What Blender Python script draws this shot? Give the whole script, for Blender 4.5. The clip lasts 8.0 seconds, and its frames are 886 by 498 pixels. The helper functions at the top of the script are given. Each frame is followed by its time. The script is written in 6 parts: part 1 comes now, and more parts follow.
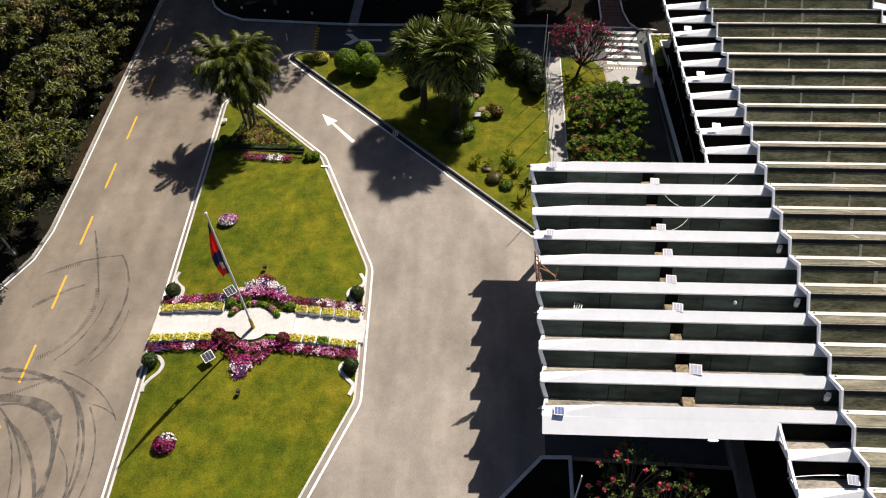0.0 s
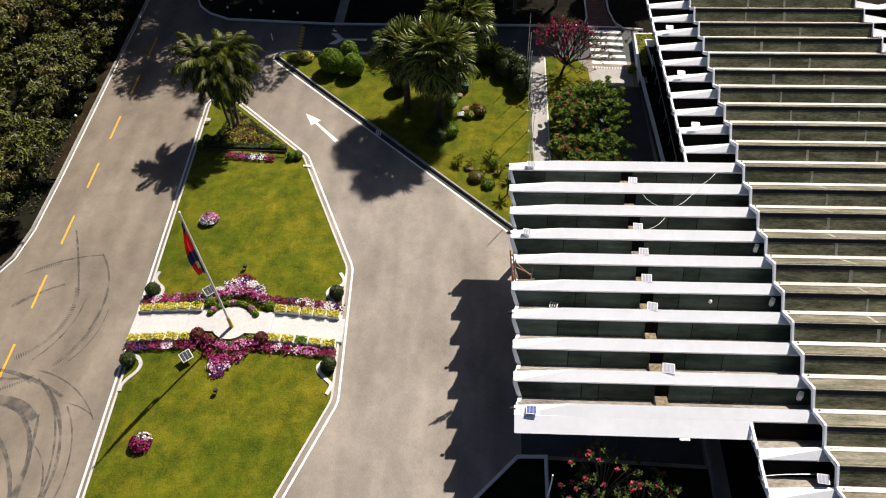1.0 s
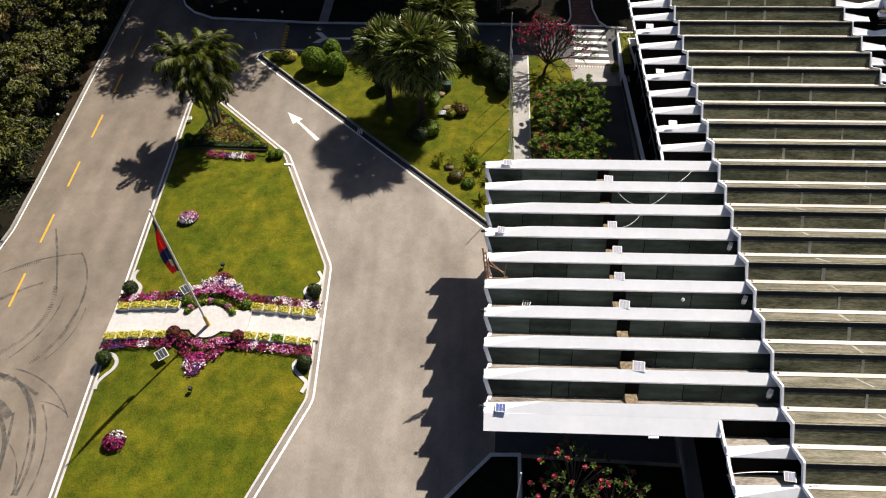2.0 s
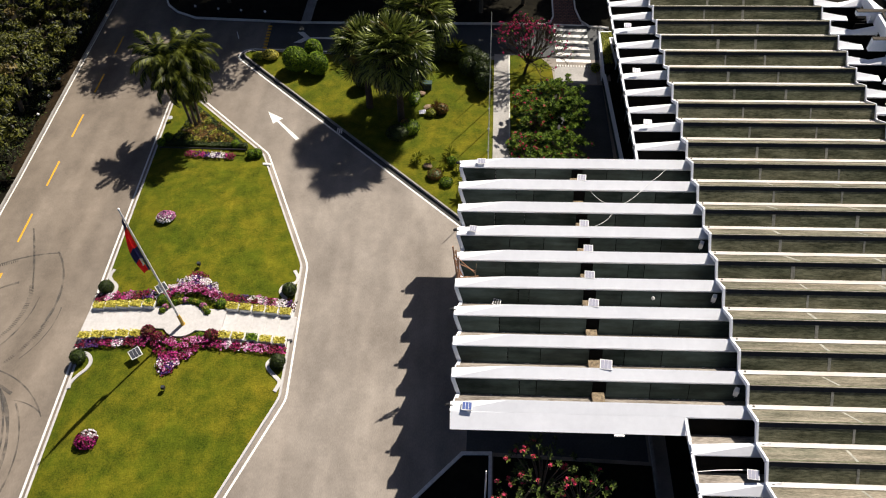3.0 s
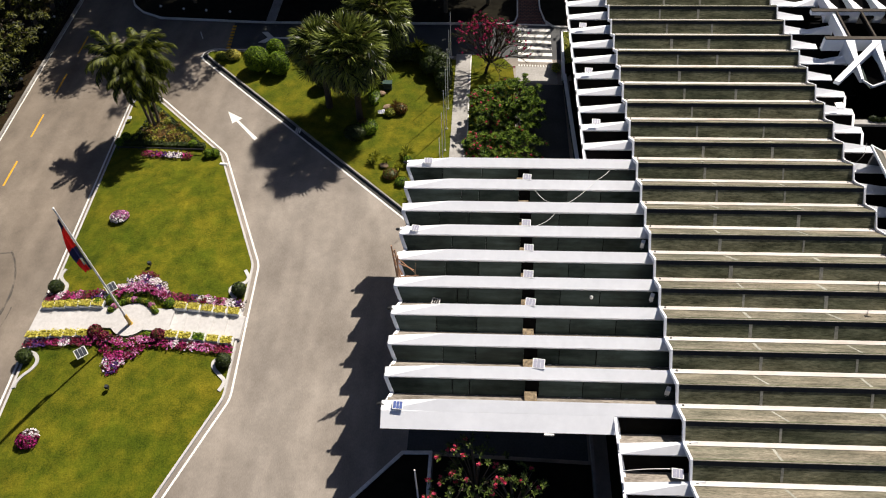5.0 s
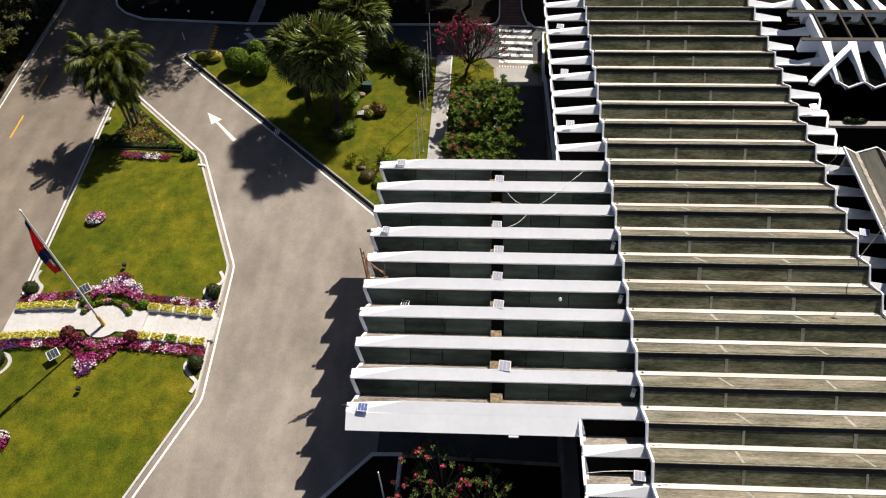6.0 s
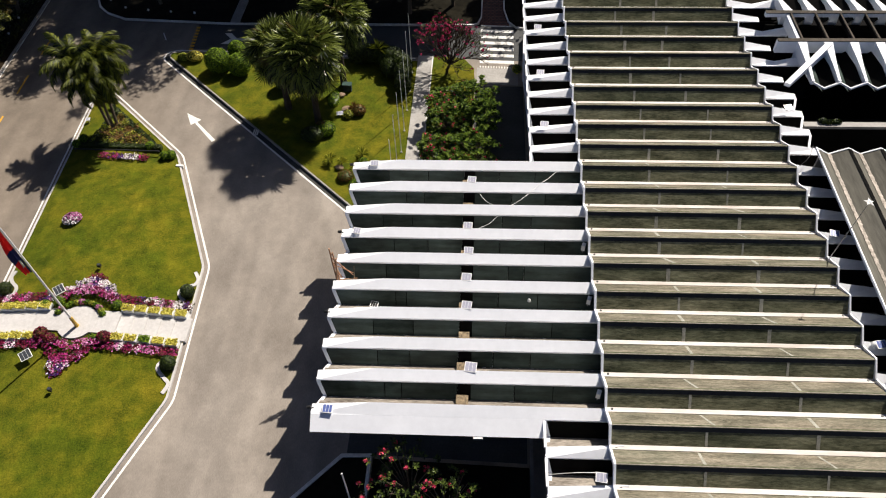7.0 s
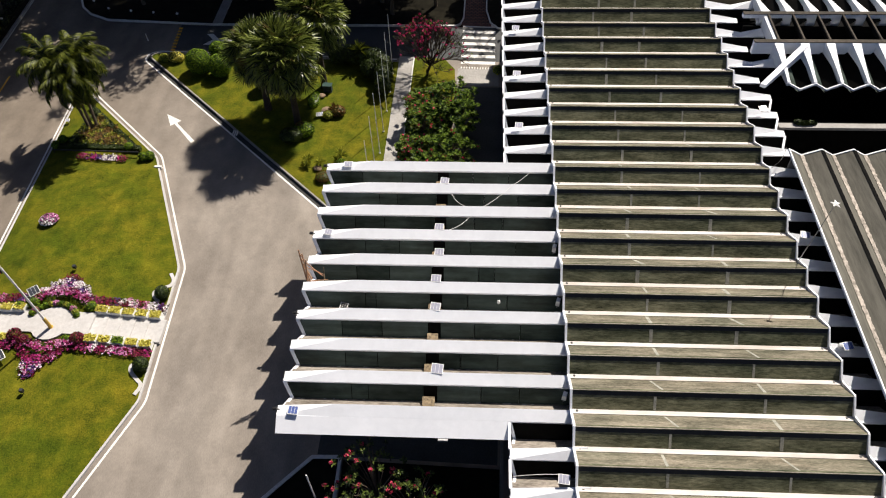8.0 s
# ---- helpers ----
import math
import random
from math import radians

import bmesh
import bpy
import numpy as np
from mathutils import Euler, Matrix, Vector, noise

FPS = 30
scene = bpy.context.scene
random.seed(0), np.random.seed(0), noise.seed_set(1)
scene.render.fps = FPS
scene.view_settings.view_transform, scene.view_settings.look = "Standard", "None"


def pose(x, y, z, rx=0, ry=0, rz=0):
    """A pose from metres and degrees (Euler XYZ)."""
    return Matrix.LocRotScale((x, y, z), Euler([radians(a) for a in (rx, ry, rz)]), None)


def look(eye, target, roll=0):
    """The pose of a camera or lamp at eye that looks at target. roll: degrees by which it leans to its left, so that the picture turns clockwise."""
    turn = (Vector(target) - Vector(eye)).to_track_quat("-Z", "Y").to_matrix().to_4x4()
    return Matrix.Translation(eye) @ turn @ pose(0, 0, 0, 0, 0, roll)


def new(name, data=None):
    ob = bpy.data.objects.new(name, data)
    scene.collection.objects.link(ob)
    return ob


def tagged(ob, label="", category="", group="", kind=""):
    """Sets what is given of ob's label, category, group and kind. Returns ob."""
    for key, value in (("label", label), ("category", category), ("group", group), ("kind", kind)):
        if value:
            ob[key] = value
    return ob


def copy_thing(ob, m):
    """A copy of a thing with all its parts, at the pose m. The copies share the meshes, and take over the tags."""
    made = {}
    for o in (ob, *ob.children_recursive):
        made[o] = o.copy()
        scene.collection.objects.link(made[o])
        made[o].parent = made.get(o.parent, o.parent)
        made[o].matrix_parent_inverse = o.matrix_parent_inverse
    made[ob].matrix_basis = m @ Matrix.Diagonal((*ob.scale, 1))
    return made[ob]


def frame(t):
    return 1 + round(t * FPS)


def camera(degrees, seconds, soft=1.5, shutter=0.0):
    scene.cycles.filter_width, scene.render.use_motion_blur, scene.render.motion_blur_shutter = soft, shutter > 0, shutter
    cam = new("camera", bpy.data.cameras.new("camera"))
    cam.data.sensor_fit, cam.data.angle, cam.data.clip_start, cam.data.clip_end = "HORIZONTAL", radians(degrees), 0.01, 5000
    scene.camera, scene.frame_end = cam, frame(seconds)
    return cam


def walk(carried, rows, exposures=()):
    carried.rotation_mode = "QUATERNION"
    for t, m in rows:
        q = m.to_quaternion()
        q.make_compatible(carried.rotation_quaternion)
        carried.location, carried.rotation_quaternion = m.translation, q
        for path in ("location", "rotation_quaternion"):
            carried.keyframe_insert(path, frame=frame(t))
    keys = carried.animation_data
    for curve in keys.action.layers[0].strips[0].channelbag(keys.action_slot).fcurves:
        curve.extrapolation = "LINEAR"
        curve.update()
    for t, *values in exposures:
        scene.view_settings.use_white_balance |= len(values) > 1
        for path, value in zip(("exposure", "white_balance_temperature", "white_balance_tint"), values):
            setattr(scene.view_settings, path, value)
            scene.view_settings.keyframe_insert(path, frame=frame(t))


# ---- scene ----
cam = camera(61.84, 8.0, soft=1.1)
PATH = [
    (0, (-1.416, -0.221, 37.895), (-1.5037, 1.0581, 36.3606), -1.94),
    (0.5, (-0.801, -0.214, 37.879), (-0.8889, 1.0650, 36.3445), -1.96),
    (1, (-0.108, -0.189, 37.823), (-0.1964, 1.0904, 36.2883), -1.99),
    (1.5, (0.588, -0.196, 37.764), (0.4994, 1.0837, 36.2291), -1.99),
    (3, (2.886, -0.227, 37.665), (2.7970, 1.0531, 36.1310), -2.05),
    (3.5, (3.690, -0.215, 37.634), (3.6006, 1.0657, 36.1003), -2.08),
    (4, (4.503, -0.220, 37.601), (4.4127, 1.0608, 36.0673), -2.11),
    (4.5, (5.315, -0.203, 37.576), (5.2243, 1.0775, 36.0432), -2.13),
    (6, (7.750, -0.008, 37.589), (7.6589, 1.2727, 36.0557), -2.14),
    (6.5, (8.563, 0.068, 37.599), (8.4714, 1.3479, 36.0646), -2.16),
    (7, (9.389, 0.143, 37.591), (9.2969, 1.4226, 36.0567), -2.17),
    (7.5, (10.189, 0.208, 37.617), (10.0969, 1.4870, 36.0824), -2.17),
    (8, (10.991, 0.276, 37.599), (10.8982, 1.5553, 36.0647), -2.19),
]
walk(cam, [(t, look(eye, target, roll)) for t, eye, target, roll in PATH], [(0, 0.76), (1.5, 0.73), (4.5, 0.63), (8, 0.61)])

# ---- light ----
SUN_DIR = Vector((0.384, 0.545, 0.746)).normalized()      # towards the sun
world = bpy.data.worlds.new("world")
scene.world = world
world.use_nodes = True
wn = world.node_tree
sky = wn.nodes.new("ShaderNodeTexSky")
sky.sky_type = "NISHITA"
sky.sun_disc = False
sky.sun_elevation = math.asin(SUN_DIR.z)
sky.sun_rotation = math.atan2(SUN_DIR.x, SUN_DIR.y)
sky.air_density = 0.2
sky.dust_density = 0.7
sky.ozone_density = 2.5
background = wn.nodes["Background"]
background.inputs["Strength"].default_value = 0.09
wn.links.new(sky.outputs["Color"], background.inputs["Color"])
sun_data = bpy.data.lights.new("sun", "SUN")
sun_data.energy = 5.0
sun_data.angle = radians(0.53)
sun_data.color = (1.0, 0.915, 0.81)
sun = new("sun", sun_data)
sun.matrix_world = look(SUN_DIR * 100, (0, 0, 0))


# ---- materials ----
def material(name, dark, light, rough=0.8, scale=3.0, stain=0.35, stain_scale=0.35, bump=0.3, metal=0.0, stretch=(1, 1, 1), spec=0.35, by_object=0.0, by_island=0.0):
    """Two colours mixed by fine grain, with broad stains over them."""
    m = bpy.data.materials.new(name)
    m.use_nodes = True
    t = m.node_tree
    b = t.nodes["Principled BSDF"]
    b.inputs["Roughness"].default_value = rough
    b.inputs["Metallic"].default_value = metal
    b.inputs["Specular IOR Level"].default_value = spec
    co = t.nodes.new("ShaderNodeTexCoord")
    mp = t.nodes.new("ShaderNodeMapping")
    mp.inputs["Scale"].default_value = stretch
    t.links.new(co.outputs["Object"], mp.inputs["Vector"])
    fine = t.nodes.new("ShaderNodeTexNoise")
    fine.inputs["Scale"].default_value = scale
    fine.inputs["Detail"].default_value = 6
    fine.inputs["Roughness"].default_value = 0.65
    broad = t.nodes.new("ShaderNodeTexNoise")
    broad.inputs["Scale"].default_value = stain_scale
    broad.inputs["Detail"].default_value = 5
    for n in (fine, broad):
        t.links.new(mp.outputs["Vector"], n.inputs["Vector"])
    ramp = t.nodes.new("ShaderNodeValToRGB")
    ramp.color_ramp.elements[0].position, ramp.color_ramp.elements[1].position = 0.32, 0.68
    ramp.color_ramp.elements[0].color = (*dark, 1)
    ramp.color_ramp.elements[1].color = (*light, 1)
    blend = t.nodes.new("ShaderNodeMix")
    blend.inputs["Factor"].default_value = stain
    t.links.new(fine.outputs["Fac"], blend.inputs[2])
    t.links.new(broad.outputs["Fac"], blend.inputs[3])
    last = blend.outputs[0]
    for amount, kind in ((by_object, "ShaderNodeObjectInfo"), (by_island, "ShaderNodeNewGeometry")):
        if amount:
            r = t.nodes.new(kind)
            mix = t.nodes.new("ShaderNodeMix")
            mix.inputs["Factor"].default_value = amount
            t.links.new(last, mix.inputs[2])
            t.links.new(r.outputs["Random" if kind.endswith("Info") else "Random Per Island"], mix.inputs[3])
            last = mix.outputs[0]
    t.links.new(last, ramp.inputs["Fac"])
    t.links.new(ramp.outputs["Color"], b.inputs["Base Color"])
    if bump:
        bp = t.nodes.new("ShaderNodeBump")
        bp.inputs["Strength"].default_value = bump
        bp.inputs["Distance"].default_value = 0.03
        t.links.new(fine.outputs["Fac"], bp.inputs["Height"])
        t.links.new(bp.outputs["Normal"], b.inputs["Normal"])
    return m


def leaf_material(name, dark, light, rough=0.5, through_light=0.25):
    m = material(name, dark, light, rough, 1.2, 0.5, 0.4, 0, by_island=0.55, spec=0.3)
    t = m.node_tree
    b = t.nodes["Principled BSDF"]
    tr = t.nodes.new("ShaderNodeBsdfTranslucent")
    mix = t.nodes.new("ShaderNodeMixShader")
    mix.inputs[0].default_value = through_light
    t.links.new(b.inputs["Base Color"].links[0].from_socket, tr.inputs["Color"])
    t.links.new(b.outputs[0], mix.inputs[1])
    t.links.new(tr.outputs[0], mix.inputs[2])
    t.links.new(mix.outputs[0], t.nodes["Material Output"].inputs["Surface"])
    return m


# near black, well below bare soil: tree and canopy shade is put into it
M_SHADED_SOIL = material("soil", (0.004, 0.0036, 0.0025), (0.02, 0.018, 0.012), 0.95, 2.0, 0.5, spec=0.05)
M_ASPHALT = material("asphalt", (0.175, 0.161, 0.145), (0.335, 0.309, 0.277), 0.85, 17.0, 0.6, 0.55, 0.15, stretch=(1, 0.35, 1), spec=0.15)
# paving darkened with the shade of trees, canopy and hall
M_SHADE_PAVING = material("shade_dark_paving", (0.030, 0.032, 0.033), (0.075, 0.078, 0.078), 0.8, 8.0, 0.5, 0.5)
M_GRASS = material("lawn_grass", (0.028, 0.045, 0.003), (0.176, 0.163, 0.012), 0.95, 11.0, 0.42, 1.1, 0.8, spec=0.1)
M_KERB = material("kerb_paint", (0.5, 0.49, 0.46), (0.8, 0.79, 0.76), 0.7, 6.0, 0.4, 0.8)
M_LINE = material("road_paint", (0.55, 0.54, 0.5), (0.82, 0.81, 0.78), 0.7, 9.0, 0.3, 1.0)
M_YELLOW = material("yellow_road_paint", (0.55, 0.28, 0.02), (0.75, 0.40, 0.03), 0.7, 9.0, 0.3, 1.0)
M_GUTTER = material("gutter_concrete", (0.02, 0.02, 0.02), (0.07, 0.07, 0.065), 0.85, 5.0)
M_WALK = material("walk_concrete", (0.17, 0.16, 0.148), (0.33, 0.315, 0.295), 0.85, 6.0, 0.5, 0.7)
M_PATH = material("pale_stone", (0.385, 0.372, 0.362), (0.54, 0.527, 0.517), 0.75, 5.0, 0.4, 0.6)
M_WHITE = material("white_painted_concrete", (0.75, 0.77, 0.81), (0.86, 0.88, 0.92), 0.6, 2.5, 0.5, 0.5, 0.1)
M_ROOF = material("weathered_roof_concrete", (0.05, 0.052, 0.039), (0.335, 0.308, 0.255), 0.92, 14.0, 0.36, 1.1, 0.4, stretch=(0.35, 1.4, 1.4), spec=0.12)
# darker copy for the south plates: green streaks, with their shade put in
M_ROOF_SHADED = material("shaded_green_roof_concrete", (0.024, 0.031, 0.019), (0.272, 0.268, 0.196), 0.92, 11.0, 0.4, 1.3, 0.5, stretch=(0.3, 1.2, 1.2), spec=0.12)
M_ROOF_NS = material("weathered_flat_roof_felt", (0.068, 0.066, 0.056), (0.165, 0.157, 0.133), 0.92, 3.0, 0.4, 0.6, 0.5, stretch=(1.6, 0.2, 1.6), spec=0.12)
M_GUTTERLINE = material("valley_screed", (0.38, 0.33, 0.29), (0.76, 0.74, 0.72), 0.85, 1.6, 0.45, 0.35, 0.2, stretch=(0.3, 1.5, 1), spec=0.15)
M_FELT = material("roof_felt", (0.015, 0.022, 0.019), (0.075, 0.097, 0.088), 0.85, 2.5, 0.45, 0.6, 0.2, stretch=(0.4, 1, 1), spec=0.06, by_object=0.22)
# near black for joints, and for wells and courts whose shade it holds
M_DARK = material("shade_and_joint_black", (0.0015, 0.0015, 0.0015), (0.006, 0.006, 0.0055), 0.85, 2.0, spec=0.05)
M_WALL = material("hall_wall", (0.12, 0.12, 0.12), (0.2, 0.2, 0.2), 0.8, 1.0)
M_BARK = material("bark", (0.06, 0.045, 0.03), (0.17, 0.13, 0.09), 0.95, 8.0, bump=0.8)
M_LEAF = leaf_material("tree_leaf", (0.002, 0.006, 0.001), (0.128, 0.135, 0.014), 0.5, 0.15)
M_LEAF_DRY = leaf_material("dry_tree_leaf", (0.02, 0.018, 0.004), (0.21, 0.155, 0.04), 0.5, 0.15)
M_DULL_LEAF = leaf_material("dull_frangipani_leaf", (0.006, 0.014, 0.002), (0.085, 0.12, 0.02), 0.45, 0.1)
M_HEDGE = leaf_material("hedge_leaf", (0.005, 0.012, 0.002), (0.045, 0.068, 0.008), 0.5, 0.12)
M_PALM = leaf_material("palm_leaf", (0.003, 0.009, 0.001), (0.14, 0.162, 0.012), 0.5, 0.25)
M_FAN = leaf_material("fan_palm_leaf", (0.006, 0.014, 0.002), (0.20, 0.24, 0.045), 0.36, 0.3)
M_TOPIARY = leaf_material("topiary_leaf", (0.02, 0.055, 0.003), (0.20, 0.30, 0.012), 0.85, 0.2)
M_YELLOWLEAF = leaf_material("yellow_flower", (0.34, 0.30, 0.03), (0.70, 0.62, 0.12), 0.6, 0.15)
M_LIME = leaf_material("lime_leaf", (0.12, 0.15, 0.01), (0.42, 0.42, 0.05), 0.6)
M_BRONZE = leaf_material("bronze_leaf", (0.05, 0.03, 0.01), (0.24, 0.13, 0.03), 0.6)
M_FLOWER = {
    "crimson": leaf_material("crimson_petal", (0.045, 0.0006, 0.008), (0.20, 0.004, 0.038), 0.6, 0.15),
    "magenta": leaf_material("magenta_petal", (0.15, 0.004, 0.06), (0.44, 0.025, 0.19), 0.6, 0.15),
    "pink": leaf_material("pink_petal", (0.36, 0.09, 0.24), (0.68, 0.28, 0.50), 0.6, 0.15),
    "white": leaf_material("white_petal", (0.55, 0.48, 0.5), (0.85, 0.8, 0.82), 0.6, 0.15),
    "purple": leaf_material("purple_petal", (0.025, 0.006, 0.06), (0.10, 0.025, 0.19), 0.6, 0.15),
    "magenta_red": leaf_material("magenta_red_petal", (0.30, 0.01, 0.06), (0.52, 0.035, 0.15), 0.6, 0.15),
    "red": leaf_material("red_petal", (0.42, 0.02, 0.055), (0.66, 0.08, 0.15), 0.6, 0.15),
}
M_METAL = material("grey_metal", (0.3, 0.3, 0.3), (0.5, 0.5, 0.5), 0.45, 6, metal=0.6)
M_POLE = material("white_enamel", (0.7, 0.7, 0.68), (0.82, 0.82, 0.8), 0.4, 6, bump=0)
M_BRASS = material("yellow_pole_paint", (0.45, 0.27, 0.03), (0.6, 0.38, 0.06), 0.5, 6)
M_CELL = material("solar_cell", (0.06, 0.09, 0.25), (0.12, 0.17, 0.40), 0.25, 6, bump=0, spec=0.6)
M_CELL_PALE = material("dusty_solar_cell", (0.27, 0.28, 0.36), (0.40, 0.40, 0.48), 0.3, 6, bump=0, spec=0.6)
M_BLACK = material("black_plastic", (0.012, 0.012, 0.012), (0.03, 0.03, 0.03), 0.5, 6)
M_RUST = material("rusty_drain_box", (0.010, 0.007, 0.005), (0.34, 0.26, 0.16), 0.85, 7.0, 0.2, 2.0, bump=0.9)
M_BAMBOO = material("bamboo", (0.26, 0.13, 0.07), (0.52, 0.30, 0.17), 0.7, 9.0)
M_ROCK = material("garden_rock", (0.13, 0.09, 0.06), (0.34, 0.24, 0.16), 0.9, 3.0, bump=0.9)
M_BRICK = material("brick_paving", (0.07, 0.03, 0.022), (0.17, 0.08, 0.06), 0.85, 5.0)
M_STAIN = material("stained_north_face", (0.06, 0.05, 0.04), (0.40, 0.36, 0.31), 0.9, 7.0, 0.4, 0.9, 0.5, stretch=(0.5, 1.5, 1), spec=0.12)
M_SEAM = material("pale_joint_filler", (0.15, 0.155, 0.13), (0.44, 0.43, 0.37), 0.9, 5.0, 0.35, 0.8, 0.4, spec=0.12)
M_MORTAR = material("crumbling_mortar", (0.10, 0.09, 0.075), (0.62, 0.55, 0.48), 0.9, 7.0, 0.25, 2.2, 0.8, stretch=(1, 0.5, 1))
M_FLAG_RED = leaf_material("red_cloth", (0.62, 0.014, 0.014), (0.75, 0.03, 0.025), 0.8, 0.45)
M_FLAG_BLUE = leaf_material("blue_cloth", (0.012, 0.014, 0.06), (0.02, 0.025, 0.10), 0.8, 0.3)
# brown leaf litter, darkened with the shade of overhanging trees
M_EARTH = material("shaded_leaf_litter", (0.005, 0.0045, 0.003), (0.035, 0.022, 0.010), 0.95, 5.0, 0.4, 1.0, 0.8, spec=0.1)
M_RAIL = material("weathered_rail", (0.012, 0.010, 0.007), (0.085, 0.07, 0.052), 0.9, 5.0)
M_CELL_GREY = material("grey_solar_cell", (0.02, 0.024, 0.03), (0.06, 0.065, 0.08), 0.4, 6, bump=0)
M_TYRE = material("tyre_mark", (0.05, 0.046, 0.042), (0.11, 0.104, 0.095), 0.8, 9.0, bump=0)
M_TWIG = material("twig_bark_and_shaded_trunk", (0.02, 0.014, 0.010), (0.075, 0.055, 0.04), 0.95, 8.0, bump=0.8)
M_PAVE = material("pale_paving", (0.24, 0.23, 0.215), (0.41, 0.395, 0.375), 0.85, 6.0, 0.45, 0.8)


def blotched(mat, layers):
    """Multiplies a material's colour by broad soft patches: each layer is (size in metres, low colour, high colour, edge, stretch)."""
    t = mat.node_tree
    base_in = t.nodes["Principled BSDF"].inputs["Base Color"]
    co = t.nodes.new("ShaderNodeTexCoord")
    for i, (size, low, high, edge, stretch) in enumerate(layers):
        mp = t.nodes.new("ShaderNodeMapping")
        mp.inputs["Location"].default_value = (7.3 * i, 3.1 * i, 1.7 * i)
        mp.inputs["Scale"].default_value = stretch
        n = t.nodes.new("ShaderNodeTexNoise")
        n.inputs["Scale"].default_value = 1 / size
        n.inputs["Detail"].default_value = 6
        n.inputs["Roughness"].default_value = 0.6
        ramp = t.nodes.new("ShaderNodeValToRGB")
        ramp.color_ramp.elements[0].position, ramp.color_ramp.elements[1].position = 0.5 - edge, 0.5 + edge
        ramp.color_ramp.elements[0].color, ramp.color_ramp.elements[1].color = (*low, 1), (*high, 1)
        mix = t.nodes.new("ShaderNodeMix")
        mix.data_type, mix.blend_type = "RGBA", "MULTIPLY"
        mix.inputs[0].default_value = 1.0
        t.links.new(co.outputs["Object"], mp.inputs["Vector"])
        t.links.new(mp.outputs["Vector"], n.inputs["Vector"])
        t.links.new(n.outputs["Fac"], ramp.inputs["Fac"])
        t.links.new(base_in.links[0].from_socket, mix.inputs[6])
        t.links.new(ramp.outputs["Color"], mix.inputs[7])
        t.links.new(mix.outputs[2], base_in)


blotched(M_GRASS, ((5.5, (0.80, 0.88, 0.72), (1.22, 1.08, 1.0), 0.16, (1, 1, 1)), (1.5, (0.62, 0.78, 0.7), (1.02, 1.0, 1.0), 0.12, (1, 1, 1)), (0.5, (0.82, 0.86, 0.8), (1.12, 1.1, 1.1), 0.2, (1, 1, 1))))
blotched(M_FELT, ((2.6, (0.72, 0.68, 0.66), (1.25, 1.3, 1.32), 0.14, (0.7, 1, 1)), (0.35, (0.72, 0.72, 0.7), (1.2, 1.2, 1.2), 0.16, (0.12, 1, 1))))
blotched(M_ROOF_SHADED, ((1.9, (0.62, 0.68, 0.6), (1.2, 1.16, 1.05), 0.13, (0.3, 1, 1)), (0.35, (0.6, 0.62, 0.58), (1.2, 1.2, 1.18), 0.13, (0.25, 1, 1))))
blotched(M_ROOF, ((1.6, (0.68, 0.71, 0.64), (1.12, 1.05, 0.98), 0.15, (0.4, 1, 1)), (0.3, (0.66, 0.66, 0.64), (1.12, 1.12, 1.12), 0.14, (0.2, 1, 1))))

# brick paving: a running bond with pale joints
_t = M_BRICK.node_tree
_bond = _t.nodes.new("ShaderNodeTexBrick")
_bond.inputs["Scale"].default_value = 1.0
_bond.inputs["Brick Width"].default_value, _bond.inputs["Row Height"].default_value = 0.36, 0.24
_bond.inputs["Mortar Size"].default_value = 0.035
_bond.inputs["Color1"].default_value = (0.11, 0.04, 0.028, 1)
_bond.inputs["Color2"].default_value = (0.17, 0.075, 0.055, 1)
_bond.inputs["Mortar"].default_value = (0.025, 0.022, 0.02, 1)
_co = _t.nodes.new("ShaderNodeTexCoord")
_t.links.new(_co.outputs["Object"], _bond.inputs["Vector"])
_t.links.new(_bond.outputs["Color"], _t.nodes["Principled BSDF"].inputs["Base Color"])

# the drive is worn paler and greyer towards the entrance than beside the trees
_t = M_ASPHALT.node_tree
_sep = _t.nodes.new("ShaderNodeSeparateXYZ")
_co = _t.nodes.new("ShaderNodeTexCoord")
_wear = _t.nodes.new("ShaderNodeMapRange")
_wear.inputs["From Min"].default_value, _wear.inputs["From Max"].default_value = -24.0, -6.0
_bleach = _t.nodes.new("ShaderNodeMix")
_bleach.data_type = "RGBA"
_bleach.blend_type = "MULTIPLY"
_bleach.inputs[0].default_value = 1.0
_streak = _t.nodes.new("ShaderNodeTexNoise")
_streak.inputs["Scale"].default_value = 0.55
_streak.inputs["Detail"].default_value = 4
_long = _t.nodes.new("ShaderNodeMapping")
_long.inputs["Scale"].default_value = (1.0, 0.32, 1)
_span = _t.nodes.new("ShaderNodeMapRange")
_span.inputs["From Min"].default_value, _span.inputs["From Max"].default_value = 0.25, 0.75
_span.inputs["To Min"].default_value, _span.inputs["To Max"].default_value = 0.88, 1.09
_worn = _t.nodes.new("ShaderNodeVectorMath")
_worn.operation = "SCALE"
_tone = _t.nodes.new("ShaderNodeValToRGB")
_tone.color_ramp.elements[0].color = (0.76, 0.695, 0.625, 1)
_tone.color_ramp.elements[1].color = (1.0, 0.965, 0.935, 1)
_t.links.new(_co.outputs["Object"], _sep.inputs[0])
_t.links.new(_sep.outputs["X"], _wear.inputs["Value"])
_t.links.new(_wear.outputs["Result"], _tone.inputs["Fac"])
_base = _t.nodes["Principled BSDF"].inputs["Base Color"]
_t.links.new(_base.links[0].from_socket, _bleach.inputs[6])
_t.links.new(_tone.outputs["Color"], _bleach.inputs[7])
_t.links.new(_co.outputs["Object"], _long.inputs["Vector"])
